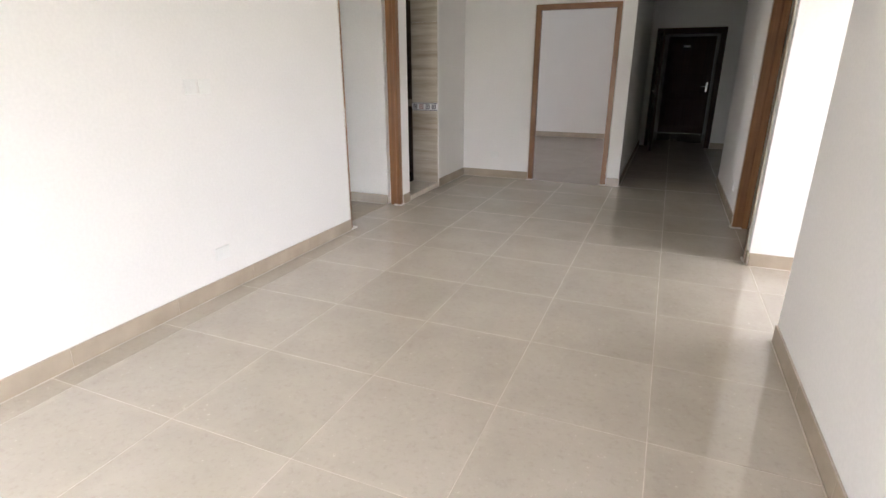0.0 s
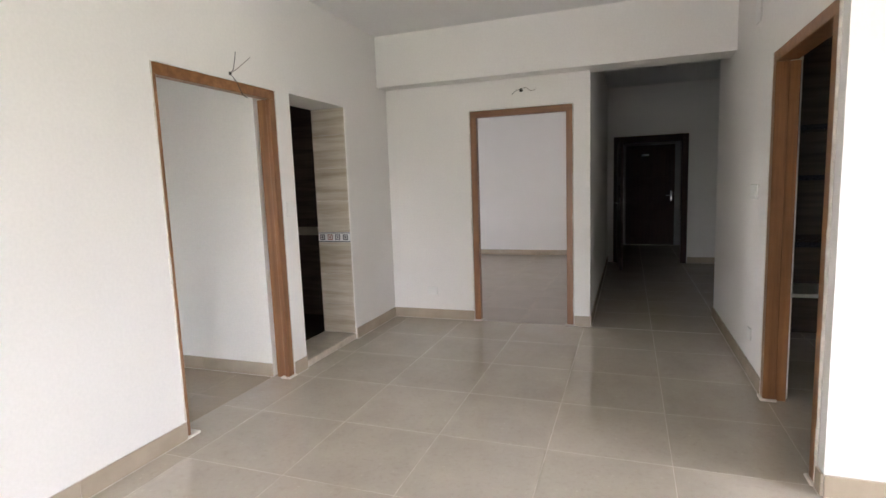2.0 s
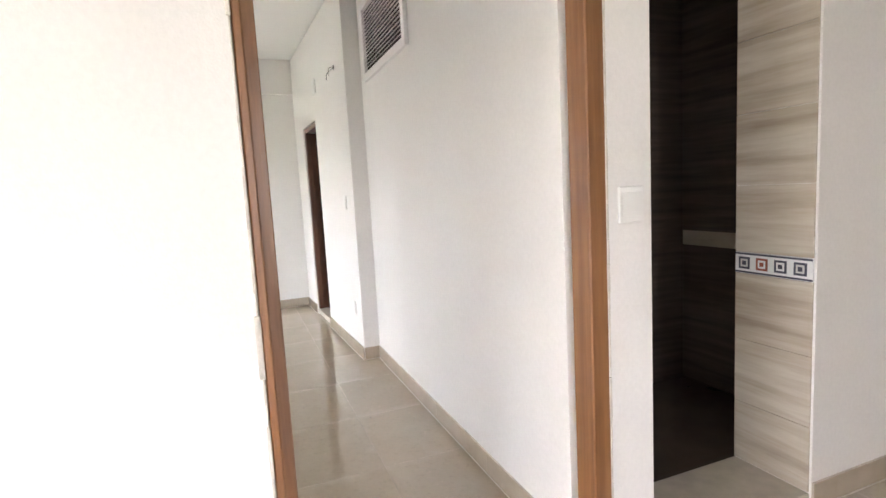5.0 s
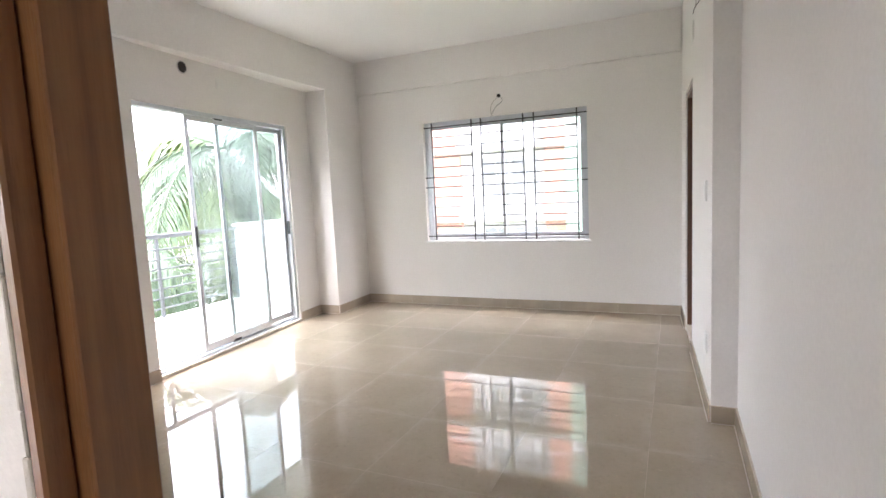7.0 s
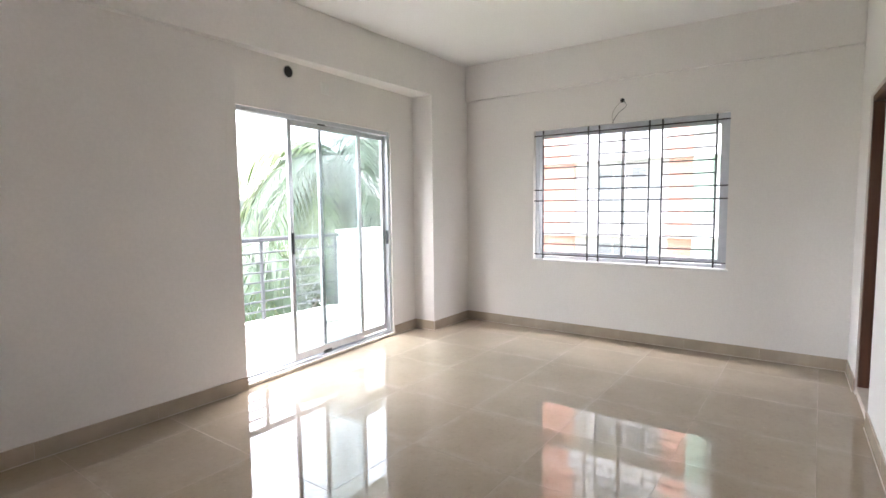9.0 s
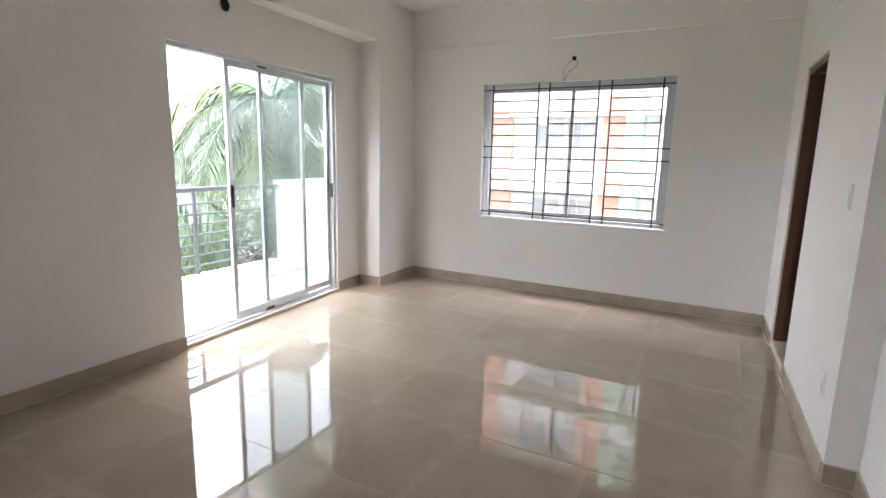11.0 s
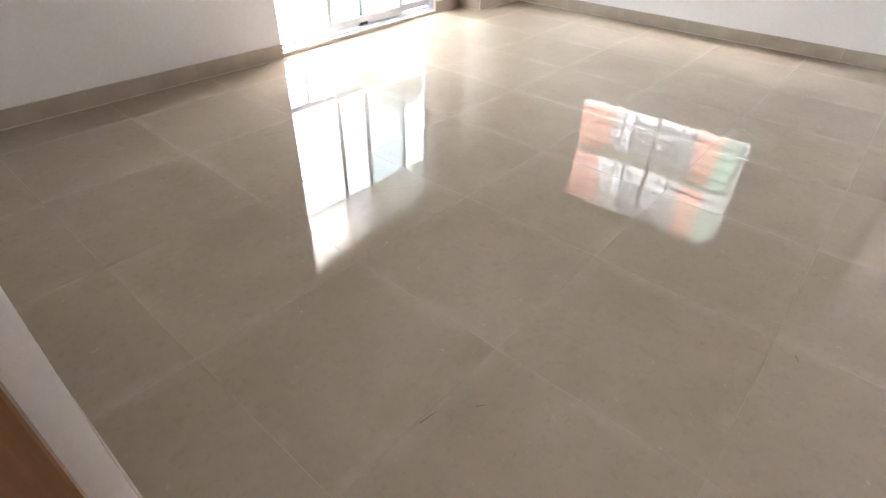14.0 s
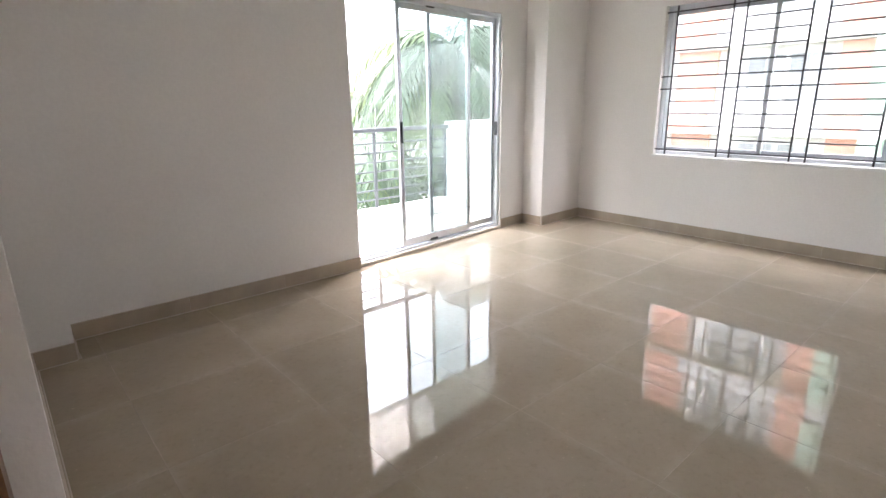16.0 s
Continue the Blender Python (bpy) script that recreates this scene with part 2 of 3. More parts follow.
def add_box(bm, lo, hi, bevel=0.0, mat=0, m=None):
    r = bmesh.ops.create_cube(bm, size=1.0)
    vs = r["verts"]
    for v in vs:
        v.co = Vector([l + (h - l) * (c + 0.5) for l, h, c in zip(lo, hi, v.co)])
    fs = {f for v in vs for f in v.link_faces}
    for f in fs:
        f.material_index = mat
    if bevel:
        es = {e for v in vs for e in v.link_edges}
        rb = bmesh.ops.bevel(bm, geom=list(es), offset=bevel, segments=1, affect="EDGES", profile=0.5)
        for f in rb["faces"]:
            f.material_index = mat
        vs = list({v for f in rb["faces"] for v in f.verts} | {v for v in vs if v.is_valid})
    if m is not None:
        bmesh.ops.transform(bm, matrix=m, verts=[v for v in vs if v.is_valid])
    return vs


def box(name, lo, hi, mat, bevel=0.003, parent=None, m=None):
    bm = bmesh.new()
    add_box(bm, lo, hi, bevel)
    ob = finish(bm, name, mat, parent)
    if m is not None:
        ob.matrix_basis = m
    return ob


def structure(ob, label=""):
    return tagged(ob, label, kind="structure")


def along(p0, p1):
    """The frame of a wall: x along p0 to p1, y to its left, z up."""
    d = Vector((p1[0] - p0[0], p1[1] - p0[1], 0))
    return Matrix.Translation((p0[0], p0[1], 0)) @ Matrix.Rotation(math.atan2(d.y, d.x), 4, "Z"), d.length


def wall(name, p0, p1, thick, z0, z1, holes=(), mat=None, label=""):
    """A wall whose room face runs from p0 to p1, its thickness to the left (right where negative); holes are (u0, u1, z0, z1)."""
    m, length = along(p0, p1)
    us = sorted({0, length, *[h[0] for h in holes], *[h[1] for h in holes]})
    bm = bmesh.new()
    for a, b in zip(us, us[1:]):
        cut = sorted((h[2], h[3]) for h in holes if h[0] <= (a + b) / 2 <= h[1])
        z = z0
        for c0, c1 in [*cut, (z1, z1)]:
            if c0 > z + 1e-4:
                add_box(bm, (a, min(0, thick), z), (b, max(0, thick), c0), 0)
            z = c1
    bmesh.ops.transform(bm, matrix=m, verts=bm.verts)
    return structure(finish(bm, name, mat or WALL), label or "off-white painted plaster wall")


def skirting(pieces, name="baseboard", h=0.10, t=0.012):
    """Skirting tiles along lines p0 to p1, standing proud to the right of the line."""
    root = structure(new(name), "beige tile skirting with pale joints")
    for p0, p1 in pieces:
        m, length = along(p0, p1)
        n = max(1, round(length / 0.61))
        step = length / n
        me = None
        for i in range(n):
            if me is None:
                bm = bmesh.new()
                add_box(bm, (0.0012, -t, 0.002), (step - 0.0012, -0.0005, h), 0.0015)
                ob = finish(bm, "skirting_tile", SKIRT, root)
                me = ob.data
            else:
                ob = new("skirting_tile", me)
                ob.parent = root
            ob.matrix_basis = m @ Matrix.Translation((i * step, 0, 0))
        bm = bmesh.new()
        add_box(bm, (0, -t * 0.75, -0.001), (length, -0.0008, h + 0.0015), 0)
        add_box(bm, (0, -t - 0.006, -0.001), (length, -t - 0.0005, 0.004), 0.0015)
        finish(bm, "joint_mortar", GROUT, root).matrix_basis = m
    return root


# ---- walls, ceilings ----
H1, H2 = 2.905, 3.0
wall("wall_living_west", (0, -2.0), (0, 7.2), 0.15, 0, H1, [(6.30, 7.335, 0, 2.13), (7.51, 8.32, 0, 2.137)])
wall("wall_living_north", (0, 7.2), (2.07, 7.2), 0.12, 0, H1, [(0.91, 1.917, 0, 2.13)])
wall("wall_living_east", (3.225, 7.84), (3.225, 4.66), 0.14, 0, H1, [(2.06, 3.10, 0, 2.13)])
wall("wall_recess_north", (3.365, 4.66), (5.0, 4.66), 0.08, 0, H1)
wall("wall_living_east_near", (3.22, 3.40), (3.22, -2.0), 0.15, 0, H1, [(3.40, 5.10, 0.02, 2.25)])
wall("wall_recess_south", (5.0, 3.40), (3.37, 3.40), 0.12, 0, H1)
wall("wall_recess_east", (5.1, 4.74), (5.1, 3.28), 0.15, 0, H1, [(0.2, 1.2, 0.85, 2.15)])
wall("wall_living_south", (3.37, -2.0), (-0.15, -2.0), 0.15, 0, H1, [(1.52, 3.02, 0.6, 2.1)])
wall("beam_living", (0.0, 7.0), (3.225, 7.0), 0.2, 2.41, H1, label="off-white plastered ceiling beam")
wall("wall_corridor_west", (2.07, 7.32), (2.07, 11.4), 0.10, 0, H1)
wall("beam_corridor", (2.07, 7.2), (3.225, 7.2), 0.12, 2.41, H1, label="off-white plastered lintel beam")
wall("wall_corridor_north", (1.97, 11.4), (3.85, 11.4), 0.14, 0, H1, [(0.20, 1.34, 0, 2.10)])
wall("wall_corridor_side", (3.85, 11.54), (3.85, 12.2), -0.1, 0, H1)
wall("wall_corridor_end", (3.95, 12.2), (5.0, 12.2), 0.1, 0, H1)
wall("wall_corridor_east", (5.0, 12.2), (5.0, 7.84), 0.1, 0, H1)
wall("wall_corridor_south", (5.0, 7.84), (3.365, 7.84), 0.1, 0, H1)
wall("wall_lobby_west", (2.0, 11.54), (2.0, 13.9), 0.1, 0, H1, mat=DIM, label="lobby wall with dimness put into its grey colour")
wall("wall_lobby_north", (2.0, 13.9), (3.6, 13.9), 0.1, 0, H1, mat=DIM, label="lobby wall with dimness put into its grey colour")
wall("wall_lobby_east", (3.6, 13.9), (3.6, 11.54), 0.1, 0, H1, mat=DIM, label="lobby wall with dimness put into its grey colour")
wall("wall_back_room_north", (-2.0, 12.15), (1.97, 12.15), 0.1, 0, H1)
wall("wall_back_room_west", (-2.0, 7.32), (-2.0, 12.15), 0.15, 0, H1, [(1.4, 2.9, 0.85, 2.15)])
wall("wall_back_room_south", (0, 7.32), (-2.0, 7.32), 0.1, 0, H1)
# bedroom
wall("wall_bedroom_north", (-0.15, 5.28), (-2.82, 5.28), -0.14, 0, H2)
NW0, NW1 = (-2.82, 5.15), (-5.38, 5.035)
wall("wall_bedroom_north_far", NW0, NW1, -0.13, 0, H2, [(1.30, 2.02, 0, 2.12)])
wall("pier_bedroom_north", (-2.82, 5.28), (-2.82, 5.15), -0.12, 0, H2, label="off-white plastered wall return")
wall("wall_bedroom_west", (-5.38, 5.17), (-5.38, 1.0), -0.24, 0, H2, [(1.04, 2.95, 0.78, 2.19)])
SW0, SW1 = (-4.66, 1.10), (-2.36, 1.29)
wall("wall_bedroom_south", SW0, SW1, -0.15, 0, H2, [(0.42, 2.306, 0.03, 2.155)])
wall("wall_bedroom_south_near", (-2.355, 1.31), (-0.34, 1.31), -0.17, 0, H2)
wall("column_bedroom_southeast", (-0.34, 1.62), (-0.15, 1.62), -0.48, 0, H2, label="off-white plastered column")
wall("column_bedroom_southwest", (-5.38, 1.345), (-4.66, 1.365), -0.4, 0, H2, label="off-white plastered column")
wall("beam_bedroom_south", (-4.66, 1.375), (-0.34, 1.375), -0.3, 2.575, H2, label="off-white plastered ceiling beam")
wall("beam_bedroom_west", (-5.33, 5.03), (-5.33, 1.36), -0.05, 2.60, H2, label="off-white plastered ceiling beam")
# bath behind the bedroom wall and the one off the living room
wall("wall_small_bath_far", (-5.3, 6.6), (-3.3, 6.6), 0.1, 0, 2.5, mat=SHADETILE, label="tiled bathroom wall, its gloom put into the brown colour")
wall("wall_small_bath_west", (-5.3, 5.17), (-5.3, 6.6), 0.1, 0, 2.5, mat=SHADETILE, label="tiled bathroom wall, its gloom put into the brown colour")
wall("wall_small_bath_east", (-3.3, 6.6), (-3.3, 5.28), 0.1, 0, 2.5, mat=SHADETILE, label="tiled bathroom wall, its gloom put into the brown colour")
wall("wall_bath_back", (-1.25, 5.42), (-1.25, 7.32), 0.1, 0, 2.5, mat=SHADETILE, label="tiled bathroom wall, its gloom put into the brown colour")
# Side wall added to cover the pale end wall with darkened tile.
wall("wall_bath_side", (-1.25, 6.95), (-0.15, 6.95), 0.1, 0, 2.5, mat=SHADETILE, label="tiled bathroom wall, its gloom put into the brown colour")
wall("wall_bath_return", (-0.15, 6.32), (-0.345, 6.32), -0.12, 0, 2.5)
wall("wall_bath_lintel", (-0.345, 5.42), (-0.345, 6.32), -0.195, 2.137, 2.5)
# kitchen behind the east door, its gloom put into the tile colour
wall("wall_kitchen_north", (3.365, 7.4), (5.2, 7.4), 0.1, 0, H1, mat=SHADETILE, label="striped kitchen wall tiles darkened in colour for the unlit room")
wall("wall_kitchen_east", (5.2, 7.4), (5.2, 4.74), 0.1, 0, H1, mat=SHADETILE, label="striped kitchen wall tiles darkened in colour for the unlit room")


def slab(name, x0, x1, y0, y1, z0, z1, mat, label):
    return structure(box(name, (x0, y0, z0), (x1, y1, z1), mat, 0), label)


slab("ceiling_living", -0.15, 5.3, -2.2, 14.05, H1, H1 + 0.12, CEIL, "white painted plaster ceiling")
slab("ceiling_back_room", -2.2, -0.15, 7.3, 12.3, H1, H1 + 0.12, CEIL, "white painted plaster ceiling")
slab("ceiling_bedroom", -5.6, -0.15, 0.95, 5.45, H2, H2 + 0.12, CEIL, "white painted plaster ceiling")
slab("ceiling_bath", -1.4, -0.14, 5.45, 7.3, 2.5, 2.6, CEIL, "white painted plaster ceiling")
slab("ceiling_small_bath", -5.45, -3.15, 5.30, 6.75, 2.5, 2.6, CEIL, "white painted plaster ceiling")


# ---- door frames ----
def door_frame(name, m, width, height, depth, face, label, mats, left=None):
    """A rebated timber frame in an opening: x across, y into the wall from its front, z up."""
    root = tagged(new(name), label, "door frame")
    root.matrix_basis = m
    wa, wb = left or (face, face - 0.014)
    k = 0.3 if left else 0.55
    for x0, x1, x2, x3 in ((0, wa, 0, wb), (width - face, width, width - face + 0.014, width)):
        bm = bmesh.new()
        add_box(bm, (x0, 0.0, 0.0), (x1, depth * k, height - face + 0.002), 0.004)
        add_box(bm, (x2, depth * k, 0.0), (x3, depth, height - face + 0.002), 0.003)
        finish(bm, "jamb", mats[0], root)
    bm = bmesh.new()
    add_box(bm, (0, 0.001, height - face), (width, depth * 0.55, height), 0.004)
    add_box(bm, (0, depth * 0.55, height - face + 0.014), (width, depth, height), 0.003)
    finish(bm, "head", mats[1], root)
    # ragged putty along the outer joint
    rng = random.Random(len(name))
    bm = bmesh.new()
    for side in (0, 1):
        x = -0.004 if side == 0 else width + 0.004
        z = 0.0
        while z < height:
            s = rng.uniform(0.05, 0.16)
            w = rng.uniform(0.003, 0.010)
            add_box(bm, (x - w, -rng.uniform(0.000, 0.002), z), (x + w * 0.45, 0.012, min(height, z + s)), 0.002)
            z += s
    finish(bm, "putty_joint", PUTTY, root)
    bm = bmesh.new()
    for x in (face / 2, width - face / 2):
        vs = add_box(bm, (x - face * 0.75, -0.016, -0.002), (x + face * 0.75, depth * 0.6, 0.014), 0.006)
    finish(bm, "mortar_foot", PUTTY, root)
    return root


def facing(x, y, rz):
    return pose(x, y, 0, 0, 0, rz)


door_frame("door_frame", facing(0.004, 4.303, 90), 1.03, 2.128, 0.118, 0.066, "varnished teak door frame without a door, set in white wall", (TEAK, TEAK_H), (0.022, 0.052))
door_frame("door_frame", facing(0.915, 7.190, 0), 0.998, 2.125, 0.12, 0.062, "varnished teak door frame without a door, set in white wall", (TEAK, TEAK_X))
door_frame("door_frame", facing(3.213, 5.775, -90), 1.03, 2.125, 0.13, 0.066, "varnished teak door frame of the dark kitchen", (TEAK, TEAK_H))
m_nw, _ = along(NW0, NW1)
door_frame("door_frame", m_nw @ Matrix.Translation((1.30, -0.012, 0.0)) @ Matrix.Diagonal((1, -1, 1, 1)), 0.72, 2.115, 0.112, 0.045, "reddish teak door frame of a small bathroom", (REDWOOD, REDWOOD))
tagged(box("threshold", (1.302, -0.12, 0.002), (2.018, -0.004, 0.055), THRESH, 0.004, m=m_nw), "grey stone threshold in the bathroom doorway", "threshold")


# ---- sliding door of the balcony ----
def bars(bm, items, bevel=0.002, mat=0):
    for lo, hi in items:
        add_box(bm, lo, hi, bevel, mat)


m_sw, _ = along(SW0, SW1)
sl = structure(new("sliding_door"), "silver aluminium sliding glass door, half open to the balcony")
sl.matrix_basis = m_sw @ Matrix.Translation((0.42, 0, 0.03))
SLW, SLH = 1.886, 2.124
bm = bmesh.new()
bars(bm, [((0, -0.10, 0), (0.035, -0.02, SLH)), ((SLW - 0.02, -0.10, 0), (SLW, -0.02, SLH)), ((0.035, -0.10, SLH - 0.035), (SLW - 0.02, -0.02, SLH)),
          ((0.035, -0.10, 0), (SLW - 0.02, -0.02, 0.022)), ((0.035, -0.066, 0.022), (SLW - 0.02, -0.060, 0.036))])
finish(bm, "frame", ALU, sl)


def sash(x0, x1, y, stile):
    w = x1 - x0
    z0, z1 = 0.04, SLH - 0.04
    root = new("sash")
    root.parent = sl
    bm = bmesh.new()
    bars(bm, [((x0, y, z0), (x0 + stile, y + 0.026, z1)), ((x1 - stile, y, z0), (x1, y + 0.026, z1)),
              ((x0 + stile, y, z0), (x1 - stile, y + 0.026, z0 + 0.06)), ((x0 + stile, y, z1 - 0.045), (x1 - stile, y + 0.026, z1))])
    finish(bm, "sash_frame", ALU, root)
    g = box("pane", (x0 + stile - 0.004, y + 0.010, z0 + 0.05), (x1 - stile + 0.004, y + 0.015, z1 - 0.04), GLASS, 0, root)
    g.visible_shadow = False
    return root


sash(0.037, 0.98, -0.092, 0.038)
s2 = sash(0.45, 1.37, -0.056, 0.042)
bm = bmesh.new()
bars(bm, [((1.332, -0.031, 0.96), (1.358, -0.020, 1.14))], 0.004)
bars(bm, [((0.037, -0.05, 0.96), (0.05, -0.02, 1.10))], 0.003)
bars(bm, [((0.92, -0.062, 0.03), (1.02, -0.028, 0.055)), ((0.92, -0.062, SLH - 0.05), (1.02, -0.028, SLH - 0.03))], 0.003)
finish(bm, "latch_and_guides", ALU_DARK, sl)
sill = box("door_sill", (0.40, -0.15, 0.0), (2.302, 0.006, 0.029), THRESH, 0.004, m=m_sw)
structure(sill, "grey stone sill under the sliding door")

# ---- window and its grille ----
WY0, WY1, WZ0, WZ1 = 2.22, 4.13, 0.78, 2.19
win = structure(new("window_1"), "silver aluminium sliding window with bright panes")
win.matrix_basis = pose(-5.38, WY0, WZ0, 0, 0, 90)
WW, WH = WY1 - WY0, WZ1 - WZ0
bm = bmesh.new()
bars(bm, [((0, 0.055, 0), (0.045, 0.135, WH)), ((WW - 0.045, 0.055, 0), (WW, 0.135, WH)), ((0.045, 0.055, 0), (WW - 0.045, 0.135, 0.04)), ((0.045, 0.055, WH - 0.045), (WW - 0.045, 0.135, WH))])
finish(bm, "frame", ALU, win)
for x0, x1, y in ((0.047, WW / 2 + 0.02, 0.065), (WW / 2 - 0.02, WW - 0.047, 0.097)):
    bm = bmesh.new()
    bars(bm, [((x0, y, 0.042), (x0 + 0.035, y + 0.024, WH - 0.047)), ((x1 - 0.035, y, 0.042), (x1, y + 0.024, WH - 0.047)),
              ((x0 + 0.035, y, 0.042), (x1 - 0.035, y + 0.024, 0.085)), ((x0 + 0.035, y, WH - 0.09), (x1 - 0.035, y + 0.024, WH - 0.047))])
    sa = finish(bm, "sash", ALU, win)
    g = box("pane", (x0 + 0.03, y + 0.009, 0.08), (x1 - 0.03, y + 0.014, WH - 0.085), GREY_GLASS, 0, win)
    g.visible_shadow = False
box("sill", (-0.02, -0.008, -0.02), (WW + 0.02, 0.055, 0.004), WHITE_EXT, 0.004, win)

grille = tagged(new("window_grille"), "dark iron window grille of thin welded bars", "grille")
grille.matrix_basis = win.matrix_basis.copy()
GX = [0.10, 0.605, 0.72, 1.215, 1.335, 1.80]
T = 0.0075
for x in GX:
    box("upright_bar", (x - T, 0.040 - T, 0.006), (x + T, 0.040 + T, WH - 0.004), IRON, 0.0015, grille)
ZS = [0.055 + 0.1178 * i for i in range(12)]
for i, z in enumerate(ZS):
    spans = [(0.0, WW)] if i in (0, 5, 6, 11) else [(GX[0], GX[1]), (GX[2], GX[3]), (GX[4], GX[5])]
    for a, b in spans:
        box("cross_bar", (a, 0.030 - 0.0065, z - 0.0065), (b, 0.030 + 0.0065, z + 0.0065), IRON, 0.0012, grille)

# ---- balcony ----
BY = 0.0
slab("balcony_floor", -5.6, -1.2, BY - 0.12, 1.05, -0.16, -0.01, BALC, "pale tiled balcony floor")
bm = bmesh.new()
add_box(bm, (-4.55, BY - 0.10, -0.01), (-1.2, BY + 0.02, 0.17), 0.006)
structure(finish(bm, "balcony_kerb", WHITE_EXT), "white plastered kerb under the railing")
bm = bmesh.new()
add_box(bm, (-5.5, BY - 0.10, -0.01), (-4.55, BY + 0.02, 1.10), 0.008)
add_box(bm, (-5.6, BY - 0.10, -0.01), (-5.5, 0.95, 1.10), 0.008)
structure(finish(bm, "balcony_parapet", WHITE_EXT), "white plastered balcony parapet")
bm = bmesh.new()
add_box(bm, (-1.3, BY - 0.10, -0.01), (-1.2, 1.14, 1.10), 0.008)
structure(finish(bm, "balcony_side_wall", WHITE_EXT), "white plastered balcony side wall")

slab("balcony_edge_beam", -5.6, -1.2, -0.12, -0.005, 2.47, 2.97, WHITE_EXT, "white plastered edge beam of the upper balcony")
slab("balcony_soffit", -5.6, -1.2, -0.12, 1.04, 2.975, 3.10, WHITE_EXT, "white plastered underside of the upper balcony")


def tube(bm, pts, r, n=8, mat=0):
    """A round bar along a run of points."""
    rings = []
    for i, p in enumerate(pts):
        d = (Vector(pts[min(i + 1, len(pts) - 1)]) - Vector(pts[max(i - 1, 0)])).normalized()
        a = d.orthogonal().normalized()
        if rings:
            a = (last - d * last.dot(d)).normalized()
        last = a
        b = d.cross(a)
        rr = r[i] if isinstance(r, (list, tuple)) else r
        rings.append([bm.verts.new(Vector(p) + (a * math.cos(k * math.tau / n) + b * math.sin(k * math.tau / n)) * rr) for k in range(n)])
    for r0, r1 in zip(rings, rings[1:]):
        for k in range(n):
            bm.faces.new((r0[k], r0[(k + 1) % n], r1[(k + 1) % n], r1[k])).material_index = mat
    for rg in (rings[0][::-1], rings[-1]):
        bm.faces.new(rg).material_index = mat


rail = tagged(new("balcony_railing"), "grey steel balcony railing with horizontal bars", "railing")
bm = bmesh.new()
add_box(bm, (-4.55, BY - 0.07, 1.02), (-1.3, BY - 0.01, 1.065), 0.006)
finish(bm, "top_rail", RAILGREY, rail)
for i in range(7):
    z = 0.27 + 0.105 * i
    bm = bmesh.new()
    tube(bm, [(-4.55, BY - 0.04, z), (-1.3, BY - 0.04, z)], 0.010)
    finish(bm, "horizontal_bar", RAILGREY, rail)
for x in (-4.5, -3.45, -2.4, -1.35):
    box("post", (x - 0.016, BY - 0.056, 0.17), (x + 0.016, BY - 0.024, 1.02), RAILGREY, 0.003, rail)


# ---- small fittings ----
def plate(name, m, w, h, label, rockers=1, category="switch"):
    """A fitting on a wall: x across, y out of the wall, z up, its middle at the origin."""
    root = tagged(new(name), label, category)
    root.matrix_basis = m
    bm = bmesh.new()
    add_box(bm, (-w / 2, 0, -h / 2), (w / 2, 0.010, h / 2), 0.004)
    finish(bm, "cover", PLASTIC, root)
    bm = bmesh.new()
    for i in range(rockers):
        a = -w * 0.38 + i * w * 0.76 / rockers
        add_box(bm, (a + 0.002, 0.010, -h * 0.33), (a + w * 0.76 / rockers - 0.002, 0.0135, h * 0.33), 0.0015)
    finish(bm, "rocker", PLASTIC, root)
    return root


WEST = lambda y, z: pose(0, y, z, 0, 0, -90)
EAST = lambda y, z: pose(3.225, y, z, 0, 0, 90)
NORTH = lambda x, z, y=7.2: pose(x, y, z, 0, 0, 180)
plate("switch_plate", WEST(2.73, 1.29), 0.085, 0.085, "white plastic switch plate on the wall", 2)
plate("switch_plate", WEST(2.835, 1.29), 0.09, 0.085, "white plastic blank plate on the wall", 1)
plate("wall_socket", WEST(2.79, 0.265), 0.12, 0.085, "white plastic wall socket above the skirting", 2, "socket")
plate("switch_plate", WEST(5.425, 1.275), 0.10, 0.115, "white plastic switch plate beside the door frame", 1)
plate("switch_plate", EAST(6.19, 1.295), 0.20, 0.10, "white plastic switch plate on the wall", 3)
plate("wall_socket", EAST(6.18, 0.30), 0.10, 0.085, "white plastic wall socket above the skirting", 1, "socket")
plate("connection_box", EAST(6.25, 2.50), 0.13, 0.16, "white square cover plate high on the wall", 1, "cover plate")
plate("wall_socket", NORTH(0.45, 0.30), 0.11, 0.085, "white plastic wall socket above the skirting", 2, "socket")
plate("switch_plate", NORTH(3.62, 1.30, 4.66), 0.11, 0.09, "white plastic switch plate on the wall", 2)
m_n = m_nw @ pose(0, 0, 0)
plate("switch_plate", m_n @ pose(0.28, 0.0, 1.29), 0.09, 0.12, "white plastic switch plate near the bathroom door", 1)
plate("wall_socket", m_n @ pose(0.22, 0.0, 0.40), 0.09, 0.12, "white plastic wall socket above the skirting", 1, "socket")
plate("connection_box", m_n @ pose(1.22, 0.0, 2.43), 0.14, 0.14, "white square cover plate high on the wall", 1, "cover plate")
plate("connection_box", pose(-3.30, 1.207, 2.43, 0, 0, 5), 0.10, 0.10, "white plastic socket above the sliding door", 2, "socket")


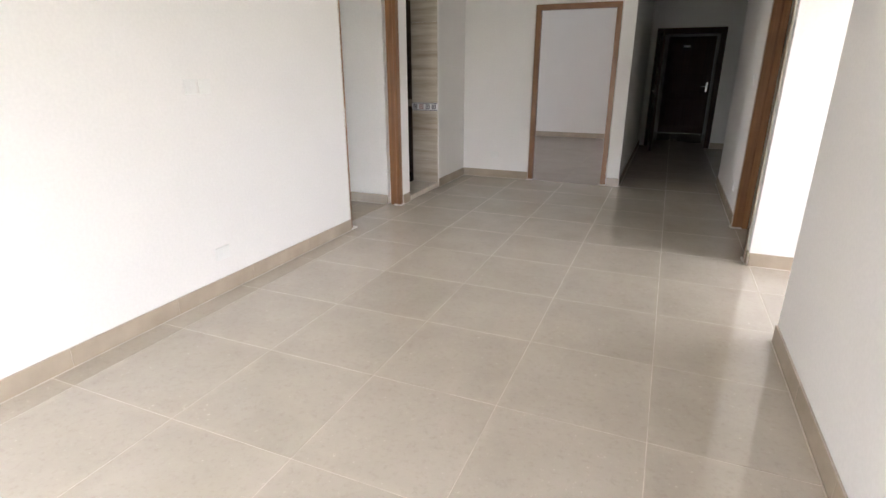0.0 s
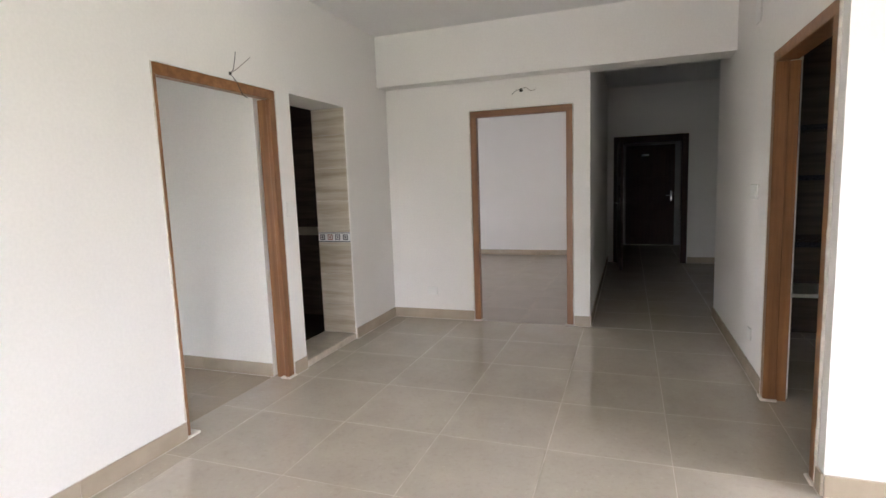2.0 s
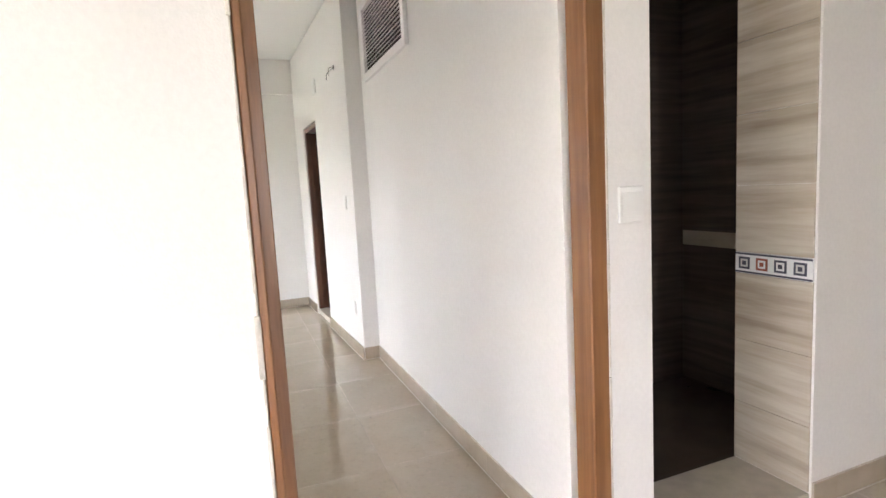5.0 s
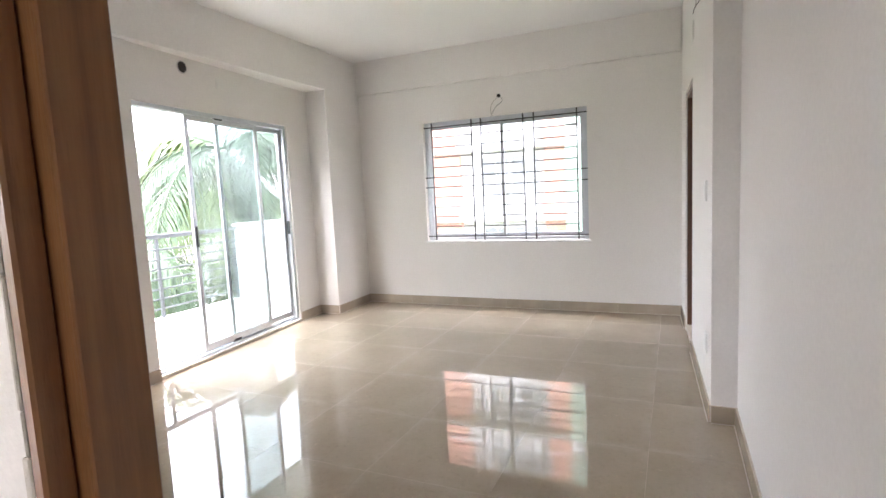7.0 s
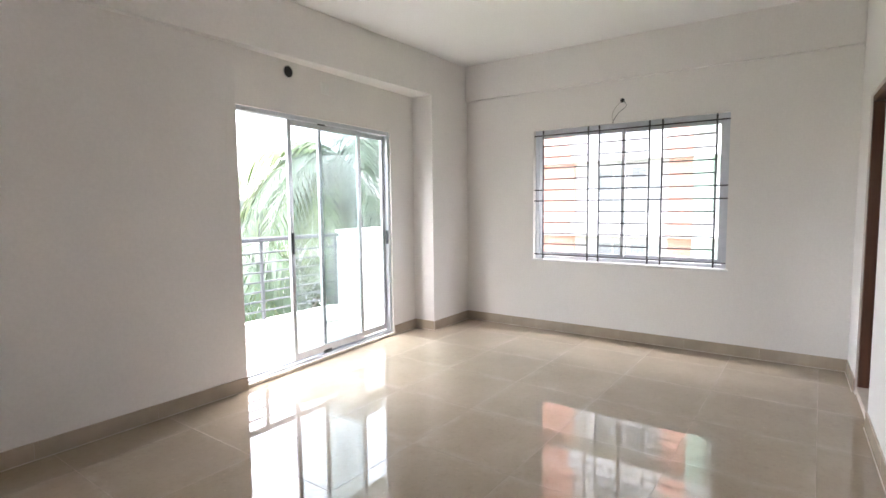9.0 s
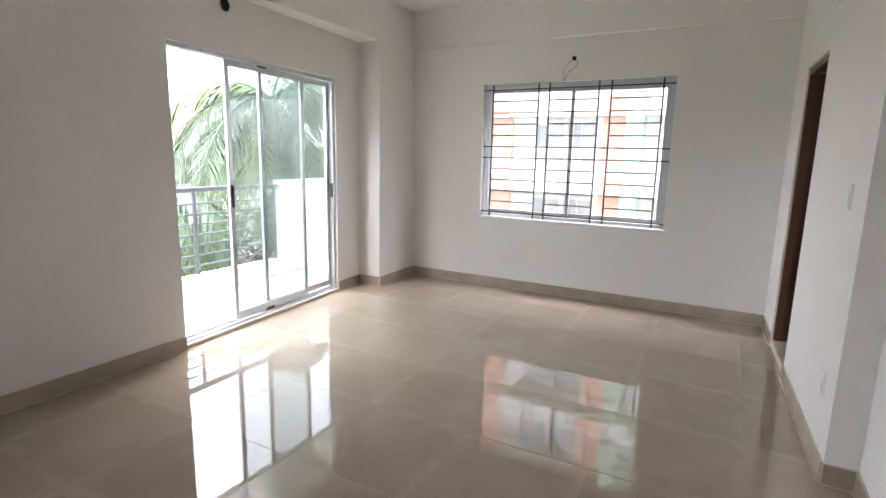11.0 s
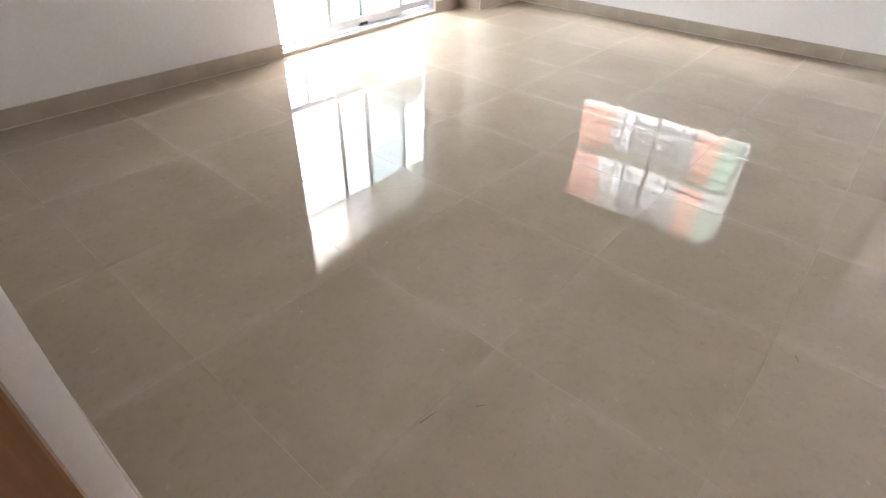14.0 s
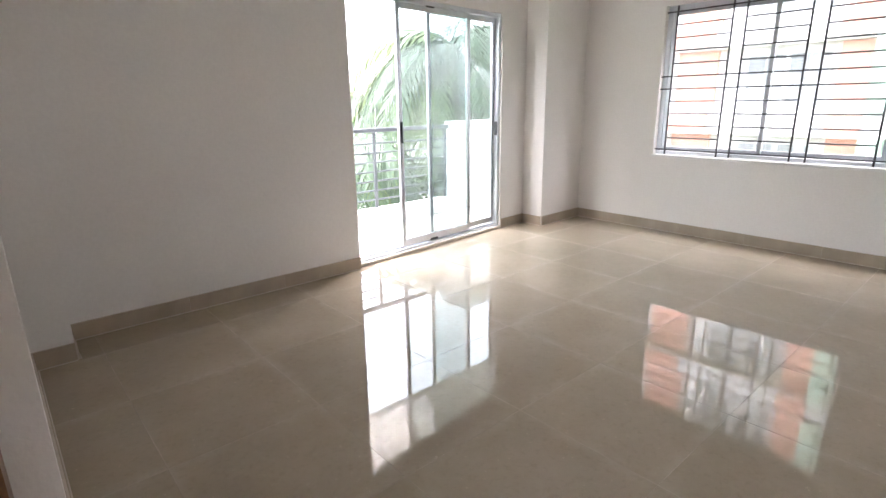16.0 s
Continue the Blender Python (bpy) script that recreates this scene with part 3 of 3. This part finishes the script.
def wires(name, m, runs, label, hole=0.012):
    """Loose lamp wires out of a hole in a wall: x across, y out of the wall, z up."""
    root = tagged(new(name), label, "wire")
    root.matrix_basis = m
    bm = bmesh.new()
    bmesh.ops.create_cone(bm, cap_ends=True, segments=14, radius1=hole, radius2=hole * 0.8, depth=0.004, matrix=Matrix.Translation((0, 0.002, 0)) @ Matrix.Rotation(radians(-90), 4, "X"))
    finish(bm, "outlet", HOLE_SHADE, root)
    for i, pts in enumerate(runs):
        fine = []
        P = [Vector(p) for p in pts]
        for k in range(len(P) - 1):
            p0, p1, p2, p3 = P[max(k - 1, 0)], P[k], P[k + 1], P[min(k + 2, len(P) - 1)]
            for s in range(5):
                t = s / 5
                fine.append(0.5 * (2 * p1 + (p2 - p0) * t + (2 * p0 - 5 * p1 + 4 * p2 - p3) * t * t + (3 * p1 - p0 - 3 * p2 + p3) * t ** 3))
        fine.append(P[-1])
        bm = bmesh.new()
        tube(bm, fine, 0.0023, 6)
        finish(bm, "strand", WIRE if i % 2 == 0 else COPPER, root, True)
    return root


wires("lamp_wire", WEST(4.90, 2.17), [[(0, 0, 0), (0.0, 0.03, 0.03), (-0.005, 0.05, 0.13)], [(0, 0, 0), (-0.03, 0.03, 0.03), (-0.13, 0.06, 0.12)], [(0, 0, 0), (-0.01, 0.04, -0.06), (-0.03, 0.06, -0.13), (-0.07, 0.07, -0.15)]], "thin loose lamp wires above a door frame")
wires("lamp_wire", NORTH(1.43, 2.29), [[(0, 0, 0), (0.03, 0.03, 0.0), (0.08, 0.05, -0.04)], [(0, 0, 0), (-0.05, 0.04, 0.015), (-0.10, 0.05, -0.02), (-0.15, 0.05, -0.01)]], "thin loose lamp wires above a door frame", 0.018)
wires("lamp_wire", EAST(5.15, 2.33), [[(0, 0, 0), (-0.05, 0.05, -0.03), (-0.12, 0.06, 0.0), (-0.2, 0.07, -0.02)], [(0, 0, 0), (0.02, 0.05, -0.05), (0.05, 0.06, 0.06)]], "thin loose lamp wires above a door frame")
wires("lamp_wire", pose(-5.38, 3.18, 2.40, 0, 0, -90), [[(0, 0, 0), (-0.05, 0.03, -0.06), (0.03, 0.04, -0.13), (0.09, 0.03, -0.22)], [(0, 0, 0), (0.06, 0.03, -0.07), (0.09, 0.03, -0.14), (0.075, 0.02, -0.22)]], "thin loose lamp wires above the window", 0.022)
wires("lamp_wire", m_n @ pose(0.35, 0, 2.42), [[(0, 0, 0), (0.04, 0.05, -0.05), (-0.02, 0.07, -0.11)], [(0, 0, 0), (-0.04, 0.05, -0.02), (-0.07, 0.06, -0.09)]], "thin loose lamp wires high on the wall", 0.02)
vent = tagged(new("pipe_sleeve"), "round dark pipe hole with a pale rim", "hole")
vent.matrix_basis = pose(-2.88, 1.246, 2.49, 0, 0, 5)
bm = bmesh.new()
bmesh.ops.create_cone(bm, cap_ends=True, segments=28, radius1=0.045, radius2=0.045, depth=0.006, matrix=Matrix.Translation((0, 0.003, 0)) @ Matrix.Rotation(radians(90), 4, "X"))
finish(bm, "opening", HOLE_SHADE, vent)
bm = bmesh.new()
ring = [(0.048 * math.cos(k * math.tau / 28), 0.004, 0.048 * math.sin(k * math.tau / 28)) for k in range(29)]
tube(bm, ring, 0.005, 6)
finish(bm, "rim", GREYPL, vent, True)

# louvred ventilator high on the bedroom wall
lv = tagged(new("louvre_vent"), "white louvred ventilator high on the wall", "ventilator")
lv.matrix_basis = pose(-1.62, 5.28, 2.19, 0, 0, 180)
LW, LH = 1.02, 0.55
bm = bmesh.new()
bars(bm, [((0, 0, 0), (0.05, 0.03, LH)), ((LW - 0.05, 0, 0), (LW, 0.03, LH)), ((0.05, 0, 0), (LW - 0.05, 0.03, 0.05)), ((0.05, 0, LH - 0.05), (LW - 0.05, 0.03, LH))], 0.004)
finish(bm, "frame", PLASTIC, lv)
for i in range(17):
    z = 0.062 + i * 0.0262
    bm = bmesh.new()
    add_box(bm, (0.05, -0.008, -0.0015), (LW - 0.05, 0.016, 0.0015), 0, 0, Matrix.Translation((0, 0.012, z)) @ Matrix.Rotation(radians(-35), 4, "X"))
    finish(bm, "slat", PLASTIC, lv)
# Dark sheet painted for the shade between the slats.
box("shade_backing", (0.04, 0.0005, 0.04), (LW - 0.04, 0.003, LH - 0.04), HOLE_SHADE, 0, lv)

# ---- bath doorway off the living room ----
tagged(box("bath_threshold", (-0.345, 5.512, 0.0), (-0.002, 6.318, 0.055), THRESH, 0.005), "beige stone threshold of the bathroom doorway", "threshold")
panel = structure(new("bath_wall_tiling"), "striped beige wall tiles with a decor border")
panel.matrix_basis = pose(-0.008, 6.3195, 0, 0, 0, 180)
for k, (z0, z1) in enumerate(((0.058, 0.33), (0.332, 0.62), (0.622, 0.918), (1.014, 1.30), (1.302, 1.60), (1.602, 1.90), (1.902, 2.135))):
    box("wall_tile", (0, 0.001, z0), (0.335, 0.009, z1), STRIPE, 0.001, panel)
box("border_tile", (0, 0.001, 0.92), (0.335, 0.010, 1.012), DECOR, 0.001, panel)
bm = bmesh.new()
bars(bm, [((0, 0.010, 0.922), (0.335, 0.011, 0.930)), ((0, 0.010, 1.002), (0.335, 0.011, 1.010))], 0)
finish(bm, "border_line", DECOR_D, panel)
for k in range(4):
    x = 0.022 + k * 0.081
    mt = DECOR_R if k == 2 else DECOR_D
    box("border_motif", (x, 0.010, 0.940), (x + 0.052, 0.0112, 0.992), mt, 0.0, panel)
    box("border_motif", (x + 0.009, 0.0112, 0.949), (x + 0.043, 0.0118, 0.983), DECOR if k % 3 else GREYPL, 0.0, panel)
    box("border_motif", (x + 0.017, 0.0118, 0.957), (x + 0.035, 0.0124, 0.975), mt, 0.0, panel)
# Border coloured beige, not white, to carry the dimness of the bathroom.
slab("bath_border", -1.24, -0.16, 6.942, 6.949, 0.92, 1.012, SKIRT, "decor border darkened to beige on shade-coloured bathroom wall tiles")
slab("bath_floor", -1.25, -0.345, 5.42, 7.3, -0.05, 0.03, SHADETILE, "bathroom floor tiles darkened in colour for the unlit room")
slab("small_bath_floor", -5.3, -3.3, 5.17, 6.6, -0.05, 0.0, SHADETILE, "bathroom floor tiles darkened in colour for the unlit room")

# ---- entrance at the end of the corridor ----
ent = structure(new("door_frame_entrance"), "dark mahogany entrance door frame")
bm = bmesh.new()
bars(bm, [((2.17, 11.37, 0), (2.26, 11.56, 2.10)), ((3.22, 11.37, 0), (3.31, 11.56, 2.10)), ((2.26, 11.37, 2.0), (3.22, 11.56, 2.10))], 0.006)
finish(bm, "frame", DARKWOOD, ent)


def panelled_door(name, m, w, h, label):
    root = tagged(new(name), label, "door")
    root.matrix_basis = m
    bm = bmesh.new()
    add_box(bm, (0, -0.02, 0.01), (w, 0.02, h), 0.004)
    for cx in (0.08, w / 2 + 0.03):
        for z0, z1 in ((0.15, 0.75), (0.88, 1.30), (1.42, h - 0.12)):
            add_box(bm, (cx, -0.030, z0), (cx + w / 2 - 0.11, 0.030, z1), 0.012)
    finish(bm, "leaf", DARKWOOD, root)
    bm = bmesh.new()
    for s in (-1, 1):
        add_box(bm, (w - 0.085, min(s * 0.02, s * 0.027), 0.93), (w - 0.045, max(s * 0.02, s * 0.027), 1.13), 0.003)
        tube(bm, [(w - 0.065, s * 0.027, 1.04), (w - 0.065, s * 0.065, 1.04), (w - 0.17, s * 0.068, 1.04)], 0.009)
    finish(bm, "handle", STEEL, root)
    return root


panelled_door("entrance_door", pose(2.25, 11.36, 0, 0, 0, -86), 0.86, 2.0, "open dark mahogany panelled door with a steel handle")
panelled_door("lobby_door", pose(2.35, 13.85, 0, 0, 0, 0), 0.95, 2.08, "closed dark mahogany panelled door")
tagged(box("door_sign", (2.66, 13.812, 1.86), (2.80, 13.818, 1.90), PLASTIC, 0.001), "small pale number plate on the dark door", "sign")

# ---- kitchen through the east door ----
ct = tagged(new("kitchen_counter"), "dark granite kitchen counter on masonry", "counter")
box("top", (3.38, 6.78, 0.84), (5.18, 7.39, 0.88), GRANITE, 0.004, ct)
for x in (3.40, 4.2, 5.05):
    box("pier", (x, 6.85, 0.0), (x + 0.1, 7.39, 0.84), WALL, 0.004, ct)
box("shelf", (3.40, 6.9, 0.42), (5.15, 7.385, 0.45), WALL, 0.003, ct)
for z in (1.35, 1.75):
    tagged(box("kitchen_shelf", (3.38, 7.05, z), (5.18, 7.398, z + 0.04), GRANITE, 0.004), "dark stone wall shelf above the counter", "shelf", "kitchen wall shelves")


# ---- outdoors ----
slab("ground", -900, 900, -900, 900, -7.2, -7.0, EARTH, "earth and grass far below")


def facade_block(name, x, y0, storeys, label):
    """An apartment block that faces east: white bands, orange and green panels, barred windows."""
    root = tagged(new(name), label, "building")
    root.matrix_basis = pose(x, 0, 0)
    z_lo = 0.92 - 2.9 * 3
    top = z_lo + 2.9 * storeys
    box("wall", (-9, y0, -7.0), (0, 11, top), WHITE_EXT, 0.0, root)
    slats = bmesh.new()
    for k in range(storeys):
        z = z_lo + 2.9 * k
        box("slab_band", (0, y0, z - 0.82), (0.55, 2.2, z - 0.02), WHITE_EXT, 0.02, root)
        box("balcony_band", (0, 2.2, z - 0.82), (1.2, 9.0, z + 0.1), WHITE_EXT, 0.02, root)
        for a, b in ((-9.5, -8.2), (-4.75, -3.35), (0.25, 1.15), (6.0, 7.2)):
            box("orange_panel", (0, a, z), (0.18, b, z + 2.05), ORANGE_EXT, 0.01, root)
            box("band_panel", (0.55, a, z - 0.72), (0.59, b, z - 0.12), ORANGE_EXT, 0.005, root)
        box("green_panel", (0, 1.17, z - 0.02), (0.7, 1.75, z + 2.1), GREEN_EXT, 0.01, root)
        for a in (-7.2, -2.35, -1.1, 2.6, 4.2):
            b = a + 1.1
            box("window", (0.02, a, z + 0.15), (0.04, b, z + 1.8), GREY_EXT, 0, root)
            bm = bmesh.new()
            for lo, hi in (((0.03, a - 0.05, z + 0.1), (0.09, a, z + 1.85)), ((0.03, b, z + 0.1), (0.09, b + 0.05, z + 1.85)), ((0.03, a, z + 1.8), (0.09, b, z + 1.85)),
                           ((0.03, a, z + 0.1), (0.09, b, z + 0.15)), ((0.03, a, z + 0.85), (0.09, b, z + 0.90)), ((0.03, (a + b) / 2 - 0.02, z + 0.15), (0.09, (a + b) / 2 + 0.02, z + 1.8))):
                add_box(bm, lo, hi, 0)
            finish(bm, "window_frame", WHITE_EXT, root)
            for i in range(9):
                add_box(slats, (0.10, a, z + 0.95 + i * 0.09), (0.12, b - 0.55, z + 0.98 + i * 0.09), 0)
    box("roof_parapet", (-9.2, y0 - 0.2, top), (0.7, 11.2, top + 0.9), WHITE_EXT, 0.03, root)
    tagged(finish(slats, "window_bars", GREY_EXT, root), kind="stuff")
    return root


facade_block("apartment_block", -20.6, -11.0, 8, "white apartment block with orange and green panels")


def grey_house(name, m, w, storeys, label):
    root = tagged(new(name), label, "building")
    root.matrix_basis = m
    h = 3.0 * storeys
    box("wall", (0, -8, 0), (w, 0, h), GREY_EXT, 0, root)
    for k in range(storeys):
        box("slab_edge", (-0.3, 0, 3 * k + 2.7), (w + 0.3, 0.9, 3 * k + 3.0), WHITE_EXT, 0.02, root)
        box("balcony_front", (-0.3, 0.82, 3 * k + 3.0), (w + 0.3, 0.9, 3 * k + 3.75), WHITE_EXT, 0.01, root)
        for i in range(int(w / 2.4)):
            box("window", (0.6 + 2.4 * i, 0.0, 3 * k + 0.9), (1.9 + 2.4 * i, 0.03, 3 * k + 2.3), ALU_DARK, 0, root)
            box("window_hood", (0.55 + 2.4 * i, 0.0, 3 * k + 2.3), (1.95 + 2.4 * i, 0.35, 3 * k + 2.36), WHITE_EXT, 0, root)
            box("window_mullion", (1.22 + 2.4 * i, 0.03, 3 * k + 0.9), (1.28 + 2.4 * i, 0.06, 3 * k + 2.3), WHITE_EXT, 0, root)
    return root


grey_house("grey_house", pose(-21, -17, -7), 10, 3, "grey concrete house behind the palms")
house2 = tagged(new("brick_house"), "low red brick house among trees", "building")
house2.matrix_basis = pose(-9, -16, -7)
box("wall", (0, -6, 0), (6, 0, 4.4), BRICKRED, 0.02, house2)
box("roof", (-0.3, -6.3, 4.4), (6.3, 0.3, 4.65), GREY_EXT, 0.03, house2)
box("window", (1, 0.0, 1.2), (2.2, 0.04, 2.6), ALU_DARK, 0.01, house2)
box("window", (3.6, 0.0, 1.2), (4.8, 0.04, 2.6), ALU_DARK, 0.01, house2)


def palm(x, y, ground, crown, size, count, seed):
    """A coconut palm: ringed trunk and arching fronds of many narrow leaflets."""
    rng = random.Random(seed)
    root = tagged(new("palm_tree"), "green coconut palm with arching feathery fronds", "tree")
    root.matrix_basis = pose(x, y, 0)
    bm = bmesh.new()
    n = 22
    tube(bm, [(0.25 * math.sin(i / n * 2), 0.15 * math.sin(i / n * 3), ground + (crown - ground) * i / n) for i in range(n + 1)], [0.20 - 0.09 * i / n + (0.012 if i % 2 else 0) for i in range(n + 1)], 10)
    top = Vector((0.25 * math.sin(2), 0.15 * math.sin(3), crown))
    finish(bm, "trunk", BARK, root, True)
    bm = bmesh.new()
    for f in range(count):
        az = f * 2.39996 + rng.uniform(-0.2, 0.2)
        up = rng.uniform(-0.6, 0.85)
        L = size * rng.uniform(0.85, 1.1)
        d = Vector((math.cos(az), math.sin(az), 0))
        side = Vector((-d.y, d.x, 0))
        mat = 1 if rng.random() < 0.35 else 0
        spine = []
        for i in range(15):
            s = i / 14
            spine.append(top + d * L * (s - 0.22 * s * s * s) * math.cos(up * 0.5) + Vector((0, 0, L * (up * s - (0.72 + 0.5 * up) * s * s))))
        tube(bm, spine, [0.022 * (1 - 0.85 * i / 14) for i in range(15)], 4, mat)
        for i in range(56):
            s = 0.10 + 0.9 * i / 56
            k = min(13, int(s * 14))
            p = spine[k].lerp(spine[k + 1], s * 14 - k)
            t = (spine[k + 1] - spine[k]).normalized()
            ll = size * 0.30 * math.sin(math.pi * (0.12 + 0.80 * s)) * rng.uniform(0.85, 1.1)
            for sg in (-1, 1):
                out = (side * sg * 0.75 + t * 0.65 + Vector((0, 0, -0.25 - 0.35 * rng.random()))).normalized()
                w = t * 0.019 * size / 2.6
                mid = p + out * ll * 0.55 + Vector((0, 0, -0.03))
                end = p + out * ll + Vector((0, 0, -0.28 * ll))
                a, b, c, e2, g = (bm.verts.new(v) for v in (p - w * 0.4, p + w * 0.4, mid + w, mid - w, end))
                bm.faces.new((a, b, c, e2)).material_index = mat
                bm.faces.new((e2, c, g)).material_index = mat
    finish(bm, "fronds", [LEAF, LEAF_Y], root)
    return root


palm(-7.9, -3.4, -7.0, 2.45, 3.0, 26, 3)
palm(-5.4, -3.6, -7.0, 0.45, 2.5, 22, 8)
palm(-10.5, -6.0, -7.0, 1.3, 2.9, 15, 5)


def leafy_tree(x, y, ground, top, spread, seed):
    """A broadleaf tree: trunk, limbs and loose clumps of small leaves."""
    rng = random.Random(seed)
    root = tagged(new("leafy_tree"), "dense green broadleaf tree", "tree")
    root.matrix_basis = pose(x, y, 0)
    base = ground + (top - ground) * 0.4
    bm = bmesh.new()
    tube(bm, [(0, 0, ground), (0.1, 0, (ground + base) / 2), (0, 0.1, base)], [0.28, 0.22, 0.16], 8)
    clumps = []
    for i in range(16):
        a, r = rng.uniform(0, math.tau), spread * math.sqrt(rng.random())
        c = Vector((r * math.cos(a), r * math.sin(a), rng.uniform(base, top) - 0.25 * r))
        clumps.append((c, rng.uniform(0.5, 1.1) * spread * 0.45))
        tube(bm, [(0, 0.1, base), Vector((0, 0.1, base)).lerp(c, 0.5) + Vector((0, 0, 0.2)), c], [0.09, 0.05, 0.02], 5)
    finish(bm, "trunk_and_limbs", BARK, root)
    bm = bmesh.new()
    for c, r in clumps:
        for i in range(330):
            v = Vector((rng.gauss(0, 1), rng.gauss(0, 1), rng.gauss(0, 0.8))).normalized() * r * rng.random() ** 0.45
            q = Matrix.Translation(c + v) @ Euler((rng.uniform(-1, 1), rng.uniform(-1, 1), rng.uniform(0, 6.3))).to_matrix().to_4x4()
            s = rng.uniform(0.07, 0.15)
            bm.faces.new([bm.verts.new(q @ Vector(p)) for p in ((-s, 0, 0), (0, -s * 0.5, 0.02), (s, 0, 0), (0, s * 0.5, 0.02))]).material_index = rng.random() < 0.3
    finish(bm, "leaves", [FOLIAGE, LEAF_Y], root)
    return root


leafy_tree(-5.5, -12, -7.0, 1.6, 2.8, 21)
leafy_tree(-1.5, -13, -7.0, 2.0, 3.0, 22)
leafy_tree(-13, -12, -7.0, 0.4, 2.8, 23)
leafy_tree(-9.5, -20, -7.0, 2.6, 3.6, 24)
leafy_tree(-2.5, -22, -7.0, 2.6, 3.8, 25)

# ---- skirting ----
SK = [((0.0, -2.0), (0.0, 4.295)), ((0.0, 5.345), (0.0, 5.508)), ((0.0, 6.322), (0.0, 7.2)), ((0.0, 7.2), (0.912, 7.2)), ((1.92, 7.2), (2.07, 7.2)), ((2.07, 7.2), (2.07, 11.4)),
      ((3.225, 7.84), (3.225, 5.79)), ((3.225, 4.733), (3.225, 4.66)), ((3.225, 4.66), (5.1, 4.66)), ((3.22, 3.40), (3.22, -2.0)), ((3.32, 11.4), (3.85, 11.4)), ((3.85, 12.2), (5.0, 12.2)), ((-2.0, 12.15), (1.97, 12.15))]
skirting(SK, "baseboard_living")
SKB = [(b, a) for a, b in [((-0.34, 1.62), (-0.15, 1.62)), ((-0.34, 1.31), (-0.34, 1.62)), ((-2.355, 1.31), (-0.34, 1.31)),
       (SW0, (-4.25, 1.134)), ((-4.66, 1.365), (-4.66, 1.09)), ((-5.38, 1.345), (-4.66, 1.365)), ((-5.38, 5.035), (-5.38, 1.345)),
       ((-4.835, 5.06), NW1), (NW0, (-4.115, 5.092)), ((-2.82, 5.28), (-2.82, 5.15)), ((-0.15, 5.28), (-2.82, 5.28)), ((-0.15, 1.62), (-0.15, 4.30))]]
skirting(SKB, "baseboard_bedroom")


# ---- floors of single tiles ----
# Unseen slabs added under the tiles to keep sky light from leaking up.
slab("leak_slab", -5.62, 5.25, 0.9, 14.05, -0.22, -0.08, GREY_EXT, "unseen grey slab blocking light from below the floor")
slab("leak_slab_south", -0.15, 5.25, -2.15, 0.895, -0.22, -0.08, GREY_EXT, "unseen grey slab blocking light from below the floor")


def tiled_floor(name, x0, x1, y0, y1, ox, oy, pitch, mat, label, joint=None, g=0.0016):
    """Square tiles with pale recessed joints over a mortar bed; edge tiles are cut to the walls."""
    root = slab(name, x0, x1, y0, y1, -0.06, -0.0010, joint or GROUT, label)
    meshes = {}
    i0, i1 = math.floor((x0 - ox) / pitch), math.ceil((x1 - ox) / pitch)
    j0, j1 = math.floor((y0 - oy) / pitch), math.ceil((y1 - oy) / pitch)
    for i in range(i0, i1):
        for j in range(j0, j1):
            a, b = max(x0, ox + i * pitch), min(x1, ox + (i + 1) * pitch)
            c, d = max(y0, oy + j * pitch), min(y1, oy + (j + 1) * pitch)
            if b - a < 0.02 or d - c < 0.02:
                continue
            key = (round(b - a, 4), round(d - c, 4))
            if key not in meshes:
                bm = bmesh.new()
                w, h = (b - a) / 2 - g, (d - c) / 2 - g
                add_box(bm, (-w, -h, -0.008), (w, h, 0.0), 0.0009)
                ob = finish(bm, "floor_tile", mat, root)
                meshes[key] = ob.data
            else:
                ob = new("floor_tile", meshes[key])
                ob.parent = root
            ob.location = ((a + b) / 2, (c + d) / 2, random.uniform(-0.0004, 0.0))
    return root


tiled_floor("floor_living", -0.15, 5.1, -2.0, 7.2, 2.615 - 0.612 * 8, 1.68 - 0.6145 * 9, 0.6135, TILE_L, "polished beige vitrified floor tiles with pale joints")
tiled_floor("floor_corridor", 2.07, 5.0, 7.2, 13.9, 2.615 - 0.612 * 8, 1.68, 0.6135, TILE_L, "polished beige vitrified floor tiles with pale joints")
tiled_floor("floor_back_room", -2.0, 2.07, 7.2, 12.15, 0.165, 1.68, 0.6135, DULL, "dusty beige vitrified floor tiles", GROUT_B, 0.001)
tiled_floor("floor_bedroom", -5.38, -0.15, 0.9, 5.35, -1.10 - 0.64 * 7, 4.205 - 0.64 * 6, 0.64, TILE, "polished beige vitrified floor tiles with faint joints", GROUT_B, 0.0009)


# ---- dirt on the bedroom floor ----
def sliver(x, y, length, width, turn):
    bm = bmesh.new()
    vs = add_box(bm, (-length / 2, -width / 2, 0.0), (length / 2, width / 2, 0.0012), 0.0004)
    for v in vs:
        if v.is_valid and v.co.x > 0:
            v.co.y *= 0.35
    ob = finish(bm, "wood_splinter", BARK)
    ob.matrix_basis = pose(x, y, 0.0002, 0, 0, turn)
    return tagged(ob, "tiny dark wood splinter lying on the floor tiles", "debris", "splinters on the bedroom floor")


DIRT = ((-0.776, 4.217, 0.06, 172), (-0.461, 4.50, 0.09, 89), (-0.459, 4.60, 0.06, 91), (-0.461, 4.70, 0.08, 90), (-0.46, 4.81, 0.05, 90), (-0.737, 4.561, 0.015, 20), (-0.439, 4.273, 0.012, 60), (-0.90, 4.30, 0.03, 140), (-1.69, 4.92, 0.03, 30))
for px, py, ln, tn in DIRT:
    sliver(px, py, ln, 0.0028, tn)
